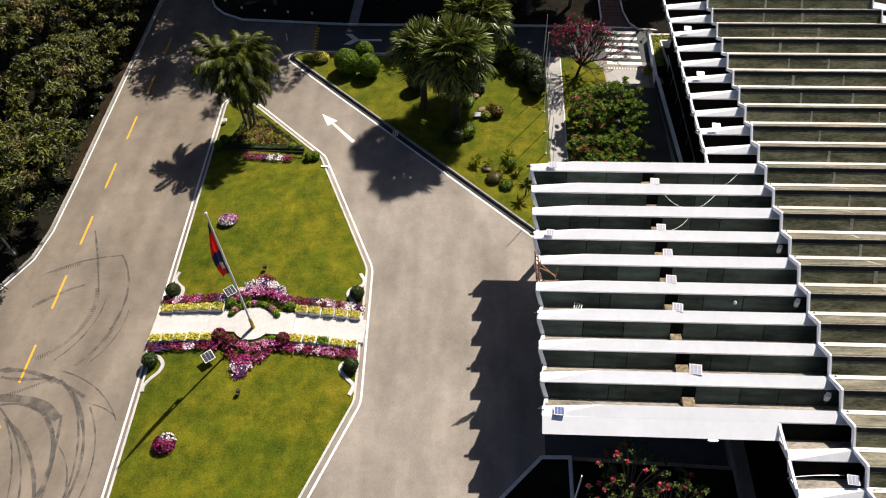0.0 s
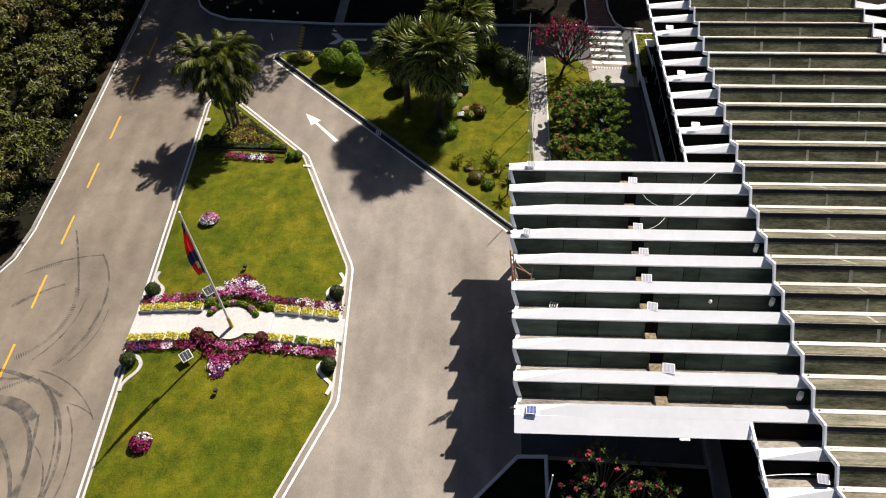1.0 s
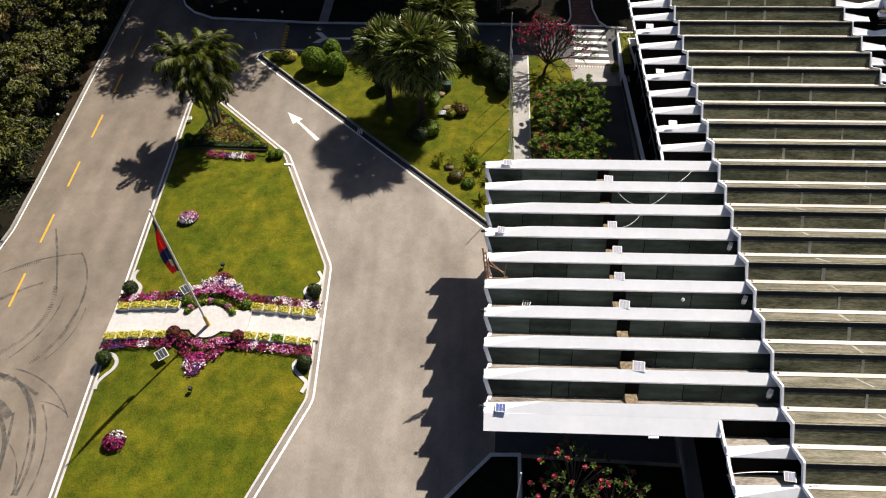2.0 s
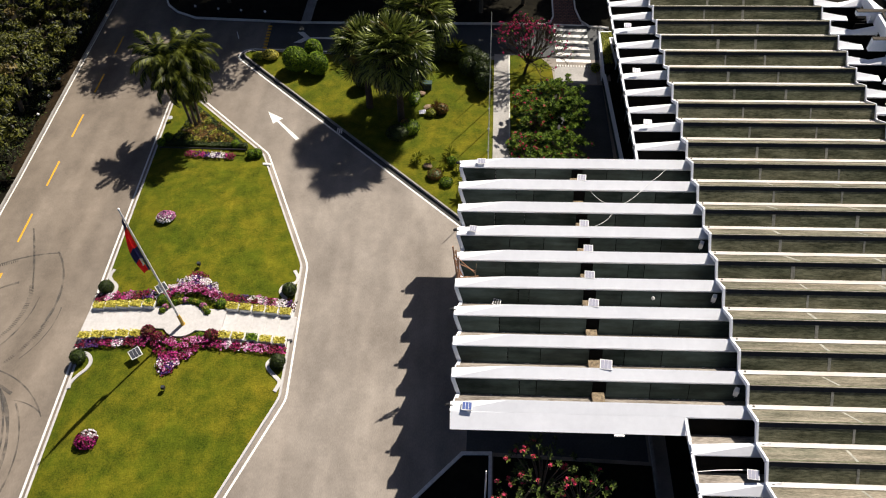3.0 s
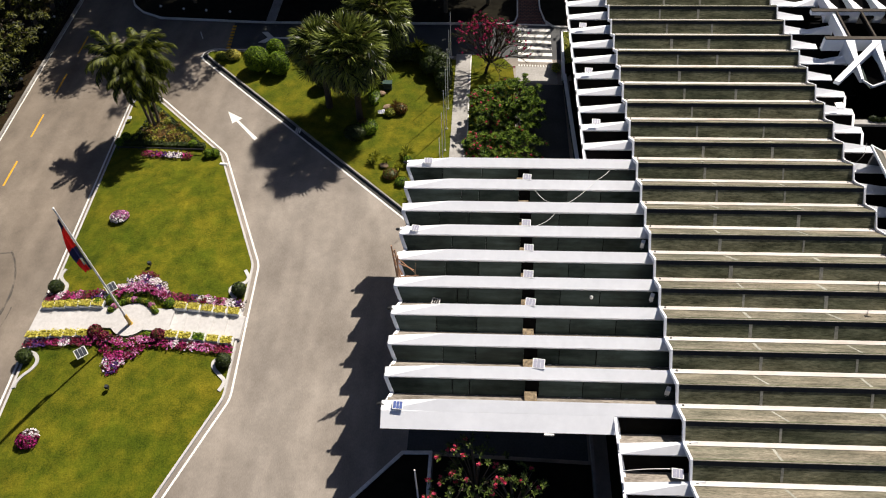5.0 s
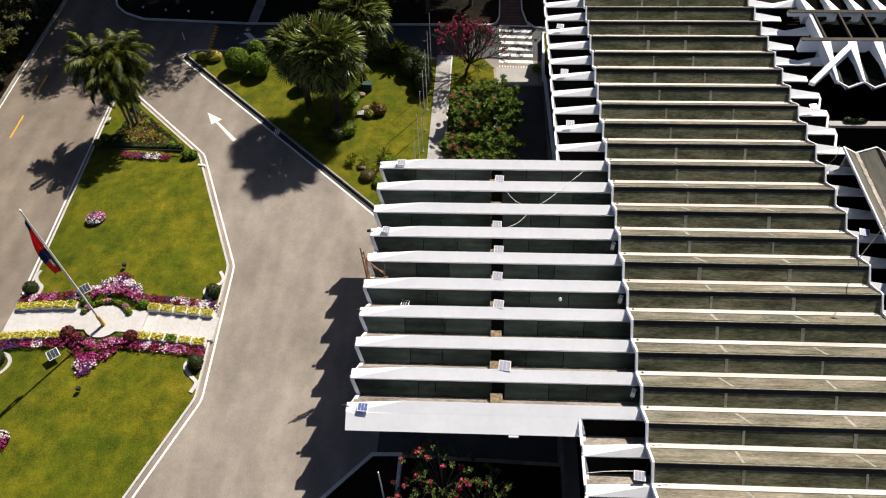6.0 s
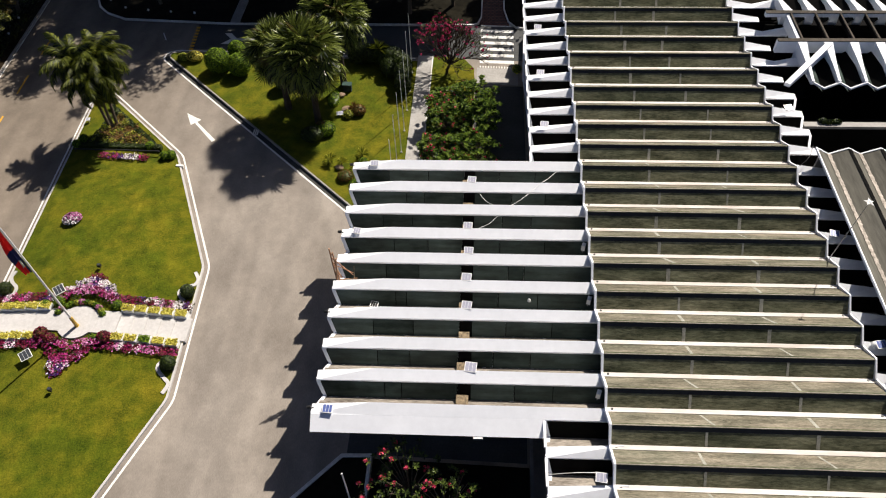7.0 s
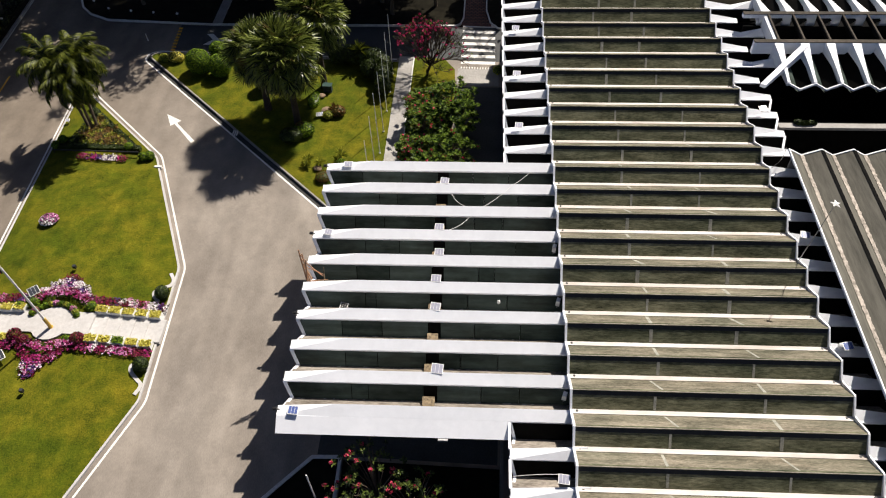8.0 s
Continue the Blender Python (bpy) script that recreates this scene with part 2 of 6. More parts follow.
_t.links.new(_long.outputs["Vector"], _streak.inputs["Vector"])
_t.links.new(_streak.outputs["Fac"], _span.inputs["Value"])
_t.links.new(_bleach.outputs[2], _worn.inputs[0])
_t.links.new(_span.outputs["Result"], _worn.inputs["Scale"])
_t.links.new(_worn.outputs[0], _base)
blotched(M_ASPHALT, ((3.2, (0.88, 0.87, 0.86), (1.05, 1.05, 1.05), 0.14, (1, 0.6, 1)), (0.7, (0.9, 0.9, 0.9), (1.04, 1.04, 1.04), 0.16, (1, 1, 1))))


# ---- mesh helpers ----
def mesh_of(name, verts, faces):
    me = bpy.data.meshes.new(name)
    me.from_pydata(verts, [], faces)
    if 4 < len(faces) < 500:               # closed solids face outwards
        bm = bmesh.new()
        bm.from_mesh(me)
        bmesh.ops.recalc_face_normals(bm, faces=bm.faces)
        bm.to_mesh(me)
        bm.free()
    me.update()
    return me


# Ground plans from an earlier camera fit, warped to fit this camera's view.
OLD_FIT = {"on": False}
ORIGIN = {}


def refit(x, y):
    w = 1 + 0.000559 * x + 0.000461 * y
    return (0.98692 * x + 0.01525 * y + -1.0428) / w, (-0.02254 * x + 1.01586 * y + -0.4511) / w


def refitted(verts, at=(0, 0)):
    """Vertices from the earlier fit to the world, relative to a thing that stands at that place of the plan."""
    if not OLD_FIT["on"]:
        return verts
    ox, oy = refit(*at) if at != (0, 0) else (0, 0)
    out = []
    for x, y, z in verts:
        a, b = refit(x + at[0], y + at[1])
        out.append((a - ox, b - oy, z))
    return out


def thing(name, verts, faces, mat, label="", category="", group="", kind="", smooth=False):
    me = mesh_of(name, refitted(verts), faces)
    me.materials.append(mat)
    if smooth:
        me.shade_smooth()
    return tagged(new(name, me), label, category, group, kind)


def base(name, x, y, z, label, category, group="", kind=""):
    ob = new(name)
    ORIGIN[ob.name] = (x, y, z)
    ob.matrix_basis = pose(*(refit(x, y) if OLD_FIT["on"] else (x, y)), z)
    ob.empty_display_size = 0.2
    return tagged(ob, label, category, group, kind)


def part(name, geo, mat, parent, label=""):
    """geo: (verts, faces), or a bmesh, in the parent's own space."""
    if isinstance(geo, tuple):
        at = ORIGIN.get(parent.name)
        me = mesh_of(name, refitted(geo[0], at[:2]) if at else geo[0], geo[1])
    else:
        me = bpy.data.meshes.new(name)
        geo.to_mesh(me)
        geo.free()
    me.materials.append(mat)
    ob = new(name, me)
    ob.parent = parent
    loose = name in ("foliage", "blossom", "crown", "dry_leaves", "leaves", "hedge", "grit")
    return tagged(ob, label, kind="stuff" if loose else "")


def box(x0, x1, y0, y1, z0, z1):
    v = [(x, y, z) for z in (z0, z1) for y in (y0, y1) for x in (x0, x1)]
    return v, [(0, 2, 3, 1), (4, 5, 7, 6), (0, 1, 5, 4), (2, 6, 7, 3), (0, 4, 6, 2), (1, 3, 7, 5)]


def joined(*geos):
    v, f = [], []
    for a, b in geos:
        n = len(v)
        v += list(a)
        f += [tuple(i + n for i in q) for q in b]
    return v, f


def prism(outline, z0, z1):
    """A flat polygon with thickness, from a counter-clockwise outline."""
    n = len(outline)
    v = [(x, y, z0) for x, y in outline] + [(x, y, z1) for x, y in outline]
    f = [tuple(range(n, 2 * n)), tuple(reversed(range(n)))]
    f += [(i, (i + 1) % n, n + (i + 1) % n, n + i) for i in range(n)]
    return v, f


def extrude_x(profile, x0, x1):
    """A profile of (y, z) points, counter-clockwise seen from +x, drawn out along x."""
    n = len(profile)
    v = [(x0, y, z) for y, z in profile] + [(x1, y, z) for y, z in profile]
    f = [tuple(reversed(range(n))), tuple(range(n, 2 * n))]
    f += [(i, (i + 1) % n, n + (i + 1) % n, n + i) for i in range(n)]
    return v, f


def offset_line(points, d, closed=False):
    """The polyline moved d to its right."""
    out, n = [], len(points)
    for i, p in enumerate(points):
        a = points[i - 1] if (i or closed) else p
        b = points[(i + 1) % n] if (i < n - 1 or closed) else p
        u = Vector((p[0] - a[0], p[1] - a[1])) if a != p else Vector((b[0] - p[0], b[1] - p[1]))
        w = Vector((b[0] - p[0], b[1] - p[1])) if b != p else u
        u.normalize(), w.normalize()
        n1, n2 = Vector((u.y, -u.x)), Vector((w.y, -w.x))
        s = n1 + n2
        s = s / max(0.35, s.dot(n1))
        out.append((p[0] + s.x * d, p[1] + s.y * d))
    return out


def strip(points, d0, d1, z0, z1, closed=False):
    """A band along a polyline from d0 to d1 to its right, with height."""
    a, b = offset_line(points, d0, closed), offset_line(points, d1, closed)
    n = len(points)
    v = [(x, y, z) for z in (z0, z1) for x, y in a + b]
    f = []
    for i in range(n if closed else n - 1):
        j = (i + 1) % n
        f += [(2 * n + i, 3 * n + i, 3 * n + j, 2 * n + j), (i, 2 * n + i, 2 * n + j, j), (n + j, 3 * n + j, 3 * n + i, n + i)]
    if not closed:
        f += [(0, n, 3 * n, 2 * n), (n - 1, 3 * n - 1, 4 * n - 1, 2 * n - 1)]
    return v, f


def rounded(points, radius, steps=6, skip=()):
    """A closed outline with its corners rounded."""
    out, n = [], len(points)
    for i, p in enumerate(points):
        p, a, b = Vector(p), Vector(points[i - 1]), Vector(points[(i + 1) % n])
        r = 0 if i in skip else min(radius, 0.45 * (a - p).length, 0.45 * (b - p).length)
        if not r:
            out.append(tuple(p))
            continue
        s, e = p + (a - p).normalized() * r, p + (b - p).normalized() * r
        for k in range(steps + 1):
            u = k / steps
            out.append(tuple(s * (1 - u) ** 2 + p * 2 * u * (1 - u) + e * u * u))
    return out


def tube(points, radii, sides=8, cap=True):
    """A tapered tube along 3D points."""
    v, f = [], []
    for i, p in enumerate(points):
        p = Vector(p)
        d = (Vector(points[min(i + 1, len(points) - 1)]) - Vector(points[max(i - 1, 0)])).normalized()
        side = d.orthogonal().normalized() if abs(d.z) < 0.99 else Vector((1, 0, 0))
        up = d.cross(side).normalized()
        side = up.cross(d).normalized()
        for k in range(sides):
            a = 2 * math.pi * k / sides
            v.append(tuple(p + (side * math.cos(a) + up * math.sin(a)) * radii[i]))
    for i in range(len(points) - 1):
        for k in range(sides):
            j = (k + 1) % sides
            f.append((i * sides + k, i * sides + j, (i + 1) * sides + j, (i + 1) * sides + k))
    if cap:
        f += [tuple(reversed(range(sides))), tuple(range(len(v) - sides, len(v)))]
    return v, f


def leaves(centres, normals, size, rng, ratio=0.5, spread=0.6):
    """One pointed leaf at each centre, turned about at random."""
    c = np.asarray(centres, float)
    n = len(c)
    nn = np.asarray(normals, float) + rng.normal(0, spread, (n, 3))
    nn /= np.linalg.norm(nn, axis=1)[:, None] + 1e-9
    a = rng.normal(0, 1, (n, 3))
    a -= nn * (a * nn).sum(1)[:, None]
    a /= np.linalg.norm(a, axis=1)[:, None] + 1e-9
    b = np.cross(nn, a)
    s = (size * rng.uniform(0.6, 1.35, n))[:, None]
    v = np.stack([c - a * s, c - b * s * ratio + nn * s * 0.12, c + a * s, c + b * s * ratio + nn * s * 0.12], 1).reshape(-1, 3)
    return v.tolist(), [(4 * i, 4 * i + 1, 4 * i + 2, 4 * i + 3) for i in range(n)]


def ball_points(n, centre, radii, rng, inner=0.75, lower=-0.6):
    d = rng.normal(0, 1, (int(n * 1.8) + 8, 3))
    d /= np.linalg.norm(d, axis=1)[:, None]
    d = d[d[:, 2] > lower][:n]
    r = rng.uniform(inner, 1.0, (len(d), 1))
    return np.asarray(centre) + d * r * np.asarray(radii), d


def clumpy_crown(centre, radii, clumps, per, size, rng, clump_size=0.35, ratio=0.5):
    """A crown made of many leaf clumps over an uneven ball."""
    pts, nrm = [], []
    c0, d0 = ball_points(clumps, centre, radii, rng, 0.55, -0.45)
    for c, d in zip(c0, d0):
        k = clump_size * rng.uniform(0.6, 1.3) * min(radii)
        p, q = ball_points(int(per * rng.uniform(0.6, 1.3)), c, (k, k, k * 0.7), rng, 0.3, -0.5)
        pts.append(p)
        nrm.append(q * 0.6 + d * 0.3 + np.array((0, 0, 0.6)))
    return leaves(np.concatenate(pts), np.concatenate(nrm), size, rng, ratio)


# tyre marks let the asphalt show through in streaks
_t = M_TYRE.node_tree
_see = _t.nodes.new("ShaderNodeBsdfTransparent")
_mix = _t.nodes.new("ShaderNodeMixShader")
_n = _t.nodes.new("ShaderNodeTexNoise")
_n.inputs["Scale"].default_value = 1.6
_n.inputs["Detail"].default_value = 6
_map = _t.nodes.new("ShaderNodeMapRange")
_map.inputs["From Min"].default_value, _map.inputs["From Max"].default_value = 0.38, 0.66
_map.inputs["To Min"].default_value, _map.inputs["To Max"].default_value = 0.36, 0.92
_co = _t.nodes.new("ShaderNodeTexCoord")
_t.links.new(_co.outputs["Object"], _n.inputs["Vector"])
_t.links.new(_n.outputs["Fac"], _map.inputs["Value"])
_t.links.new(_map.outputs["Result"], _mix.inputs[0])
_t.links.new(_t.nodes["Principled BSDF"].outputs[0], _mix.inputs[1])
_t.links.new(_see.outputs[0], _mix.inputs[2])
_t.links.new(_mix.outputs[0], _t.nodes["Material Output"].inputs["Surface"])

# ---- ground and roads ----
OLD_FIT["on"] = True
thing("ground", [(-700, -700, -0.06), (700, -700, -0.06), (700, 900, -0.06), (-700, 900, -0.06)], [(0, 1, 2, 3)], M_SHADED_SOIL, "bare soil with deep tree shade put into its near-black colour", "ground", kind="structure")
ROAD = [(-37, -25), (14.5, -25), (14.5, 59.0), (-13.3, 57.6), (-23.4, 57.7), (-25.6, 58.8), (-27.3, 61.1), (-28.4, 75), (-32.7, 75), (-31.97, 60.8), (-31.3, 47.9), (-30.65, 36.5), (-30.4, 30.0), (-31.9, 26.3), (-37, 20)]
road = thing("road", *prism(ROAD, -0.3, 0.0), M_ASPHALT, "sun-bleached grey asphalt drive with tyre marks", "road", kind="structure")

# slab added over the road to put the trees' shade into its colour
thing("north_shade_slab", *prism([(-16.25, 57.5), (-15.95, 53.72), (14.4, 53.7), (14.4, 58.9), (-13.3, 57.55)], -0.1, 0.004), M_SHADE_PAVING, "dark newer asphalt road in tree shade", "road", kind="structure")
WEST_KERB = [(-37, 20), (-31.9, 26.3), (-30.7, 29.0), (-30.45, 31.5), (-30.65, 36.5), (-31.3, 47.9), (-31.97, 60.8), (-32.7, 75)]
thing("kerb_west", *strip(WEST_KERB, -0.16, 0.0, -0.1, 0.14), M_WALK, "weathered concrete kerb along the trees", "kerb", kind="structure")
thing("edge_line_west", *strip(WEST_KERB, 0.04, 0.14, 0.0, 0.004), M_LINE, "white painted edge line", "road marking", kind="structure")
NORTH_KERB = [(-28.4, 75), (-27.9, 66), (-27.3, 61.1), (-26.6, 59.7), (-25.4, 58.6), (-23.4, 57.75), (-13.3, 57.6), (9.2, 58.75)]
thing("kerb_north", *strip(NORTH_KERB, -0.15, 0.0, -0.1, 0.14), M_KERB, "white painted concrete kerb", "kerb", kind="structure")

DASH_Y = [(54.6, 52.0), (49.1, 46.6), (43.8, 41.1), (38.4, 35.8), (33.05, 30.45), (27.8, 25.15), (22.5, 19.9), (17.2, 14.6), (11.9, 9.3)]
for a, b in DASH_Y:
    dx = lambda y: -27.03 - 0.0466 * (y - 9.0)
    thing("lane_dash", [(dx(y) + s, y, 0.004) for y, s in ((b, -0.07), (b, 0.07), (a, 0.07), (a, -0.07))], [(0, 1, 2, 3)], M_YELLOW, "worn yellow centre line dash", "road marking", "lane dashes", "structure")

# ---- island ----
ISLAND_EDGE = [(-22.2, 46.0), (-19.61, 4.0), (-12.96, 4.0), (-7.12, 19.88), (-7.64, 29.72), (-12.6, 40.25), (-20.9, 47.63)]
ISLAND = offset_line(ISLAND_EDGE, -0.5, True)
ISLAND_R = rounded(ISLAND, 0.3, 3)
ISLAND_C = (-15.3, 24.4)


def island_height(x, y):
    px, py = x - ISLAND_C[0], y - ISLAND_C[1]
    best = 1e9
    for i, a in enumerate(ISLAND):
        b = ISLAND[(i + 1) % len(ISLAND)]
        ex, ey = b[0] - a[0], b[1] - a[1]
        den = px * ey - py * ex
        if abs(den) < 1e-9:
            continue
        qx, qy = a[0] - ISLAND_C[0], a[1] - ISLAND_C[1]
        s = (qx * ey - qy * ex) / den
        u = (qx * py - qy * px) / den
        if s > 0 and -1e-6 <= u <= 1 + 1e-6:
            best = min(best, s)
    r = min(1.0, 1 / best) if best < 1e9 else 0.0
    return 0.13 + 0.47 * (1 - r ** 2)


def dense(points, step):
    out = []
    for i, p in enumerate(points):
        q = points[(i + 1) % len(points)]
        k = max(1, int(math.dist(p, q) / step))
        out += [(p[0] + (q[0] - p[0]) * j / k, p[1] + (q[1] - p[1]) * j / k) for j in range(k)]
    return out


def mound():
    ring = dense(ISLAND_R, 1.0)
    n, rings = len(ring), 14
    v, f = [(*ISLAND_C, 0.6)], []
    for i in range(1, rings + 1):
        r = i / rings
        v += [(ISLAND_C[0] + (x - ISLAND_C[0]) * r, ISLAND_C[1] + (y - ISLAND_C[1]) * r, 0.13 + 0.47 * (1 - r * r)) for x, y in ring]
    f += [(0, 1 + k, 1 + (k + 1) % n) for k in range(n)]
    for i in range(rings - 1):
        f += [(1 + i * n + k, 1 + (i + 1) * n + k, 1 + (i + 1) * n + (k + 1) % n, 1 + i * n + (k + 1) % n) for k in range(n)]
    return v, f


thing("island_lawn", *mound(), M_GRASS, "mown yellow-green lawn on a low mound", "lawn", kind="structure", smooth=True)
thing("island_kerb", *strip(ISLAND_R, 0.0, 0.13, -0.1, 0.15, True), M_PATH, "pale painted concrete kerb round the island", "kerb", kind="structure")
thing("island_edge_line", *strip(ISLAND_R, 0.37, 0.5, 0.0, 0.004, True), M_LINE, "white painted line beside the kerb", "road marking", kind="structure")

# ---- east lawn ----
EAST_LAWN = [(-17.35, 52.85), (-17.4, 52.35), (3.43, 33.58), (4.55, 32.9), (4.55, 52.95)]
EAST_R = rounded(EAST_LAWN, 0.45, 4, skip=(2, 3, 4))
thing("east_lawn", *prism(EAST_R, -0.05, 0.16), M_GRASS, "mown green lawn with palms and shrubs", "lawn", kind="structure")
EDGE_E = [(4.3, 52.95), (-16.7, 52.87), (-17.0, 52.83), (-17.22, 52.72), (-17.34, 52.56), (-17.36, 52.38), (-17.28, 52.22), (-17.12, 52.06), (3.45, 33.54)]
thing("east_kerb", *strip(EDGE_E, 0.0, 0.12, -0.1, 0.2), M_WALK, "pale weathered concrete kerb", "kerb", kind="structure")
thing("east_gutter", *strip(EDGE_E, 0.12, 0.5, -0.05, 0.004), M_GUTTER, "dark gutter channel", "gutter", kind="structure")
thing("east_edge_line", *strip(EDGE_E, 0.5, 0.64, 0.0, 0.006), M_LINE, "white painted line beside the gutter", "road marking", kind="structure")
thing("walkway", *box(4.55, 5.8, 30.0, 53.75, -0.05, 0.17), M_PAVE, "pale concrete footway with branch shadows", "pavement", kind="structure")
thing("strip_lawn", *prism([(5.8, 34.0), (9.6, 34.0), (9.6, 50.6), (9.5, 52.2), (8.6, 53.5), (7.4, 53.7), (5.8, 53.7)], -0.05, 0.18), M_GRASS, "shaded strip of lawn under flowering shrubs", "lawn", kind="structure")
thing("footway_edging", *box(5.8, 5.9, 30.0, 53.7, -0.05, 0.2), M_KERB, "thin pale edging beside the footway", "edging", kind="structure")
for i in range(7):
    y = 53.23 + i * 0.927
    thing("crossing_stripe", [(9.98, y, 0.009), (12.98, y + 0.03, 0.009), (12.98, y + 0.45, 0.009), (9.98, y + 0.42, 0.009)], [(0, 1, 2, 3)], M_LINE, "white zebra crossing stripe on asphalt", "road marking", "crossing stripes", "structure")
thing("landing", *box(9.75, 13.3, 50.3, 52.55, -0.05, 0.012), M_PAVE, "pale concrete landing below the crossing", "pavement", kind="structure")


def arrow(x, y, angle, length, width, head):
    v = [(-0.16, 0), (0.16, 0), (0.1, length - head), (width / 2, length - head), (0, length), (-width / 2, length - head), (-0.1, length - head)]
    c, s = math.cos(angle), math.sin(angle)
    return [(x + a * c - b * s, y + a * s + b * c, 0.005) for a, b in v], [tuple(range(7))]


thing("road_arrow", *arrow(-10.72, 41.93, radians(43.9), 4.37, 0.95, 1.5), M_LINE, "white painted road arrow", "road marking", kind="structure")

# ---- hall roof ----
OLD_FIT["on"] = False
HALL_W, HALL_E = 15.42, 27.88
Z_RIDGE, Z_VALLEY = 7.53, 6.85
V0, PITCH = 49.23, 1.821
FIRST, LAST = -4, 24          # bays, from north to south


def east_edge(y):
    return HALL_E - 0.02 * (y - 20)


def valley(k):
    return V0 - PITCH * k


HALL_N, HALL_S = valley(FIRST), valley(LAST)
hall = base("convention_hall", 22, 34, 0, "long concrete hall with a folded-plate roof", "building")


def at_hall(geo, ob=None):
    return [(x - 22, y - 34, z) for x, y, z in geo[0]], geo[1]


T = 0.12
for k in range(FIRST, LAST):
    yv, yn = valley(k), valley(k + 1)
    yr = yv - 1.052                       # ridge south of this valley
    rise = [(yv - 0.12, Z_VALLEY), (yr, Z_RIDGE), (yr, Z_RIDGE - T), (yv - 0.12, Z_VALLEY - T)]
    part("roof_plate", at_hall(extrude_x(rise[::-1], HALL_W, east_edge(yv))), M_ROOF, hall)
    # the south plate takes the roof colour that has shade painted in
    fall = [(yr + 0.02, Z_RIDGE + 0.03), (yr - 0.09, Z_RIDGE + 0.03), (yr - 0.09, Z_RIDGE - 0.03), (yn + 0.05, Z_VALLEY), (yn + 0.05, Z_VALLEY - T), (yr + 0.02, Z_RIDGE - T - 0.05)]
    part("roof_plate", at_hall(extrude_x(fall[::-1], HALL_W, east_edge(yv))), M_ROOF_SHADED, hall)
    # shade below the ridge, painted as a black strip on the plate
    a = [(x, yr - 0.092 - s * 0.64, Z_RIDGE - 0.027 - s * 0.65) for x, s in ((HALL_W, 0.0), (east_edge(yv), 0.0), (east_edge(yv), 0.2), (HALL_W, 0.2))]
    part("ridge_shade", at_hall(([(x, y - 0.004, z + 0.005) for x, y, z in a], [(3, 2, 1, 0)])), M_BLACK, hall, "black strip that imitates shade under the ridge")
    # the ridge's lit edge, painted as a thin pale strip
    part("ridge_highlight", at_hall(box(HALL_W, east_edge(yv), yr - 0.09, yr - 0.05, Z_RIDGE + 0.031, Z_RIDGE + 0.04)), M_STAIN, hall, "pale strip that imitates the sunlit ridge edge")
    gut = [(yv + 0.08, Z_VALLEY + 0.03), (yv - 0.16, Z_VALLEY + 0.065), (yv - 0.16, Z_VALLEY - 0.1), (yv + 0.08, Z_VALLEY - 0.1)]
    part("valley_gutter", at_hall(extrude_x(gut[::-1], HALL_W, east_edge(yv))), M_GUTTERLINE, hall, "pale screed strip along a roof valley")
part("wall", at_hall(box(16.1, 16.25, HALL_S, HALL_N, 0, 6.7)), M_WALL, hall)
part("wall", at_hall(box(26.7, 26.9, HALL_S, HALL_N, 0, 6.7)), M_WALL, hall)
part("wall", at_hall(box(16.26, 26.69, HALL_N - 0.1, HALL_N + 0.1, 0, 7.15)), M_WALL, hall)
part("wall", at_hall(box(16.26, 26.69, HALL_S - 0.1, HALL_S + 0.1, 0, 7.15)), M_WALL, hall)

# white gable trims along both long edges of the hall roof
for west in (True, False):
    for k in range(FIRST, LAST):
        yv, yn = valley(k), valley(k + 1)
        yr = yv - 1.052
        x0, x1 = (HALL_W - 0.1, HALL_W) if west else (east_edge(yv), east_edge(yv) + 0.08)
        lift = 0.14 if west else 0.2
        prof = [(yv, Z_VALLEY + lift), (yv - 0.1, Z_VALLEY + lift), (yr, Z_RIDGE + 0.08), (yr - 0.09, Z_RIDGE + 0.08), (yn, Z_VALLEY + lift), (yn, Z_VALLEY - 0.1), (yr - 0.05, Z_RIDGE - 0.16), (yv, Z_VALLEY - 0.1)]
        part("edge_trim", at_hall(extrude_x(prof[::-1], x0, x1)), M_WHITE, hall, "white painted gable edge")
    for k in range(FIRST, LAST):
        x = HALL_W + 0.23 if west else east_edge(valley(k)) - 0.3
        part("outlet", at_hall(tube([(x, valley(k) - 0.02, Z_VALLEY + 0.01), (x, valley(k) - 0.02, Z_VALLEY + 0.06)], [0.06, 0.06], 8)), M_BLACK, hall, "black rainwater outlet")
rr = random.Random(11)
for k in range(FIRST, LAST):                # repair seams across the plates
    yv = valley(k)
    yr = yv - 1.052
    for x in (19.25 + rr.uniform(-0.3, 0.3), (22.0 if k < 6 else 23.8) + rr.uniform(-0.5, 0.5)):
        w = rr.uniform(0.1, 0.2)
        lean = rr.choice((0.0, 0.0, 0.25, 0.35))
        a = [(x, yv - 0.2, Z_VALLEY + 0.06), (x + w, yv - 0.2, Z_VALLEY + 0.06), (x + w + lean, yr + 0.03, Z_RIDGE - 0.004), (x + lean, yr + 0.03, Z_RIDGE - 0.004)]
        part("seam", at_hall((a, [(3, 2, 1, 0)])), M_SEAM, hall)
        yn = valley(k + 1)
        a = [(x, yr - 0.23, Z_RIDGE - 0.15), (x + w, yr - 0.23, Z_RIDGE - 0.15), (x + w, yn + 0.06, Z_VALLEY + 0.008), (x, yn + 0.06, Z_VALLEY + 0.008)]
        part("seam", at_hall((a, [(3, 2, 1, 0)])), M_SEAM, hall)

# ---- entrance canopy ----
CAN_W, CAN_E = 1.82, 16.0
C0, CP = 32.21, 1.806
Z_FOLD, UP = 6.5, 0.34
canopy = base("entrance_canopy", 9, 25, 0, "white concrete entrance canopy with folded felt roof", "canopy")


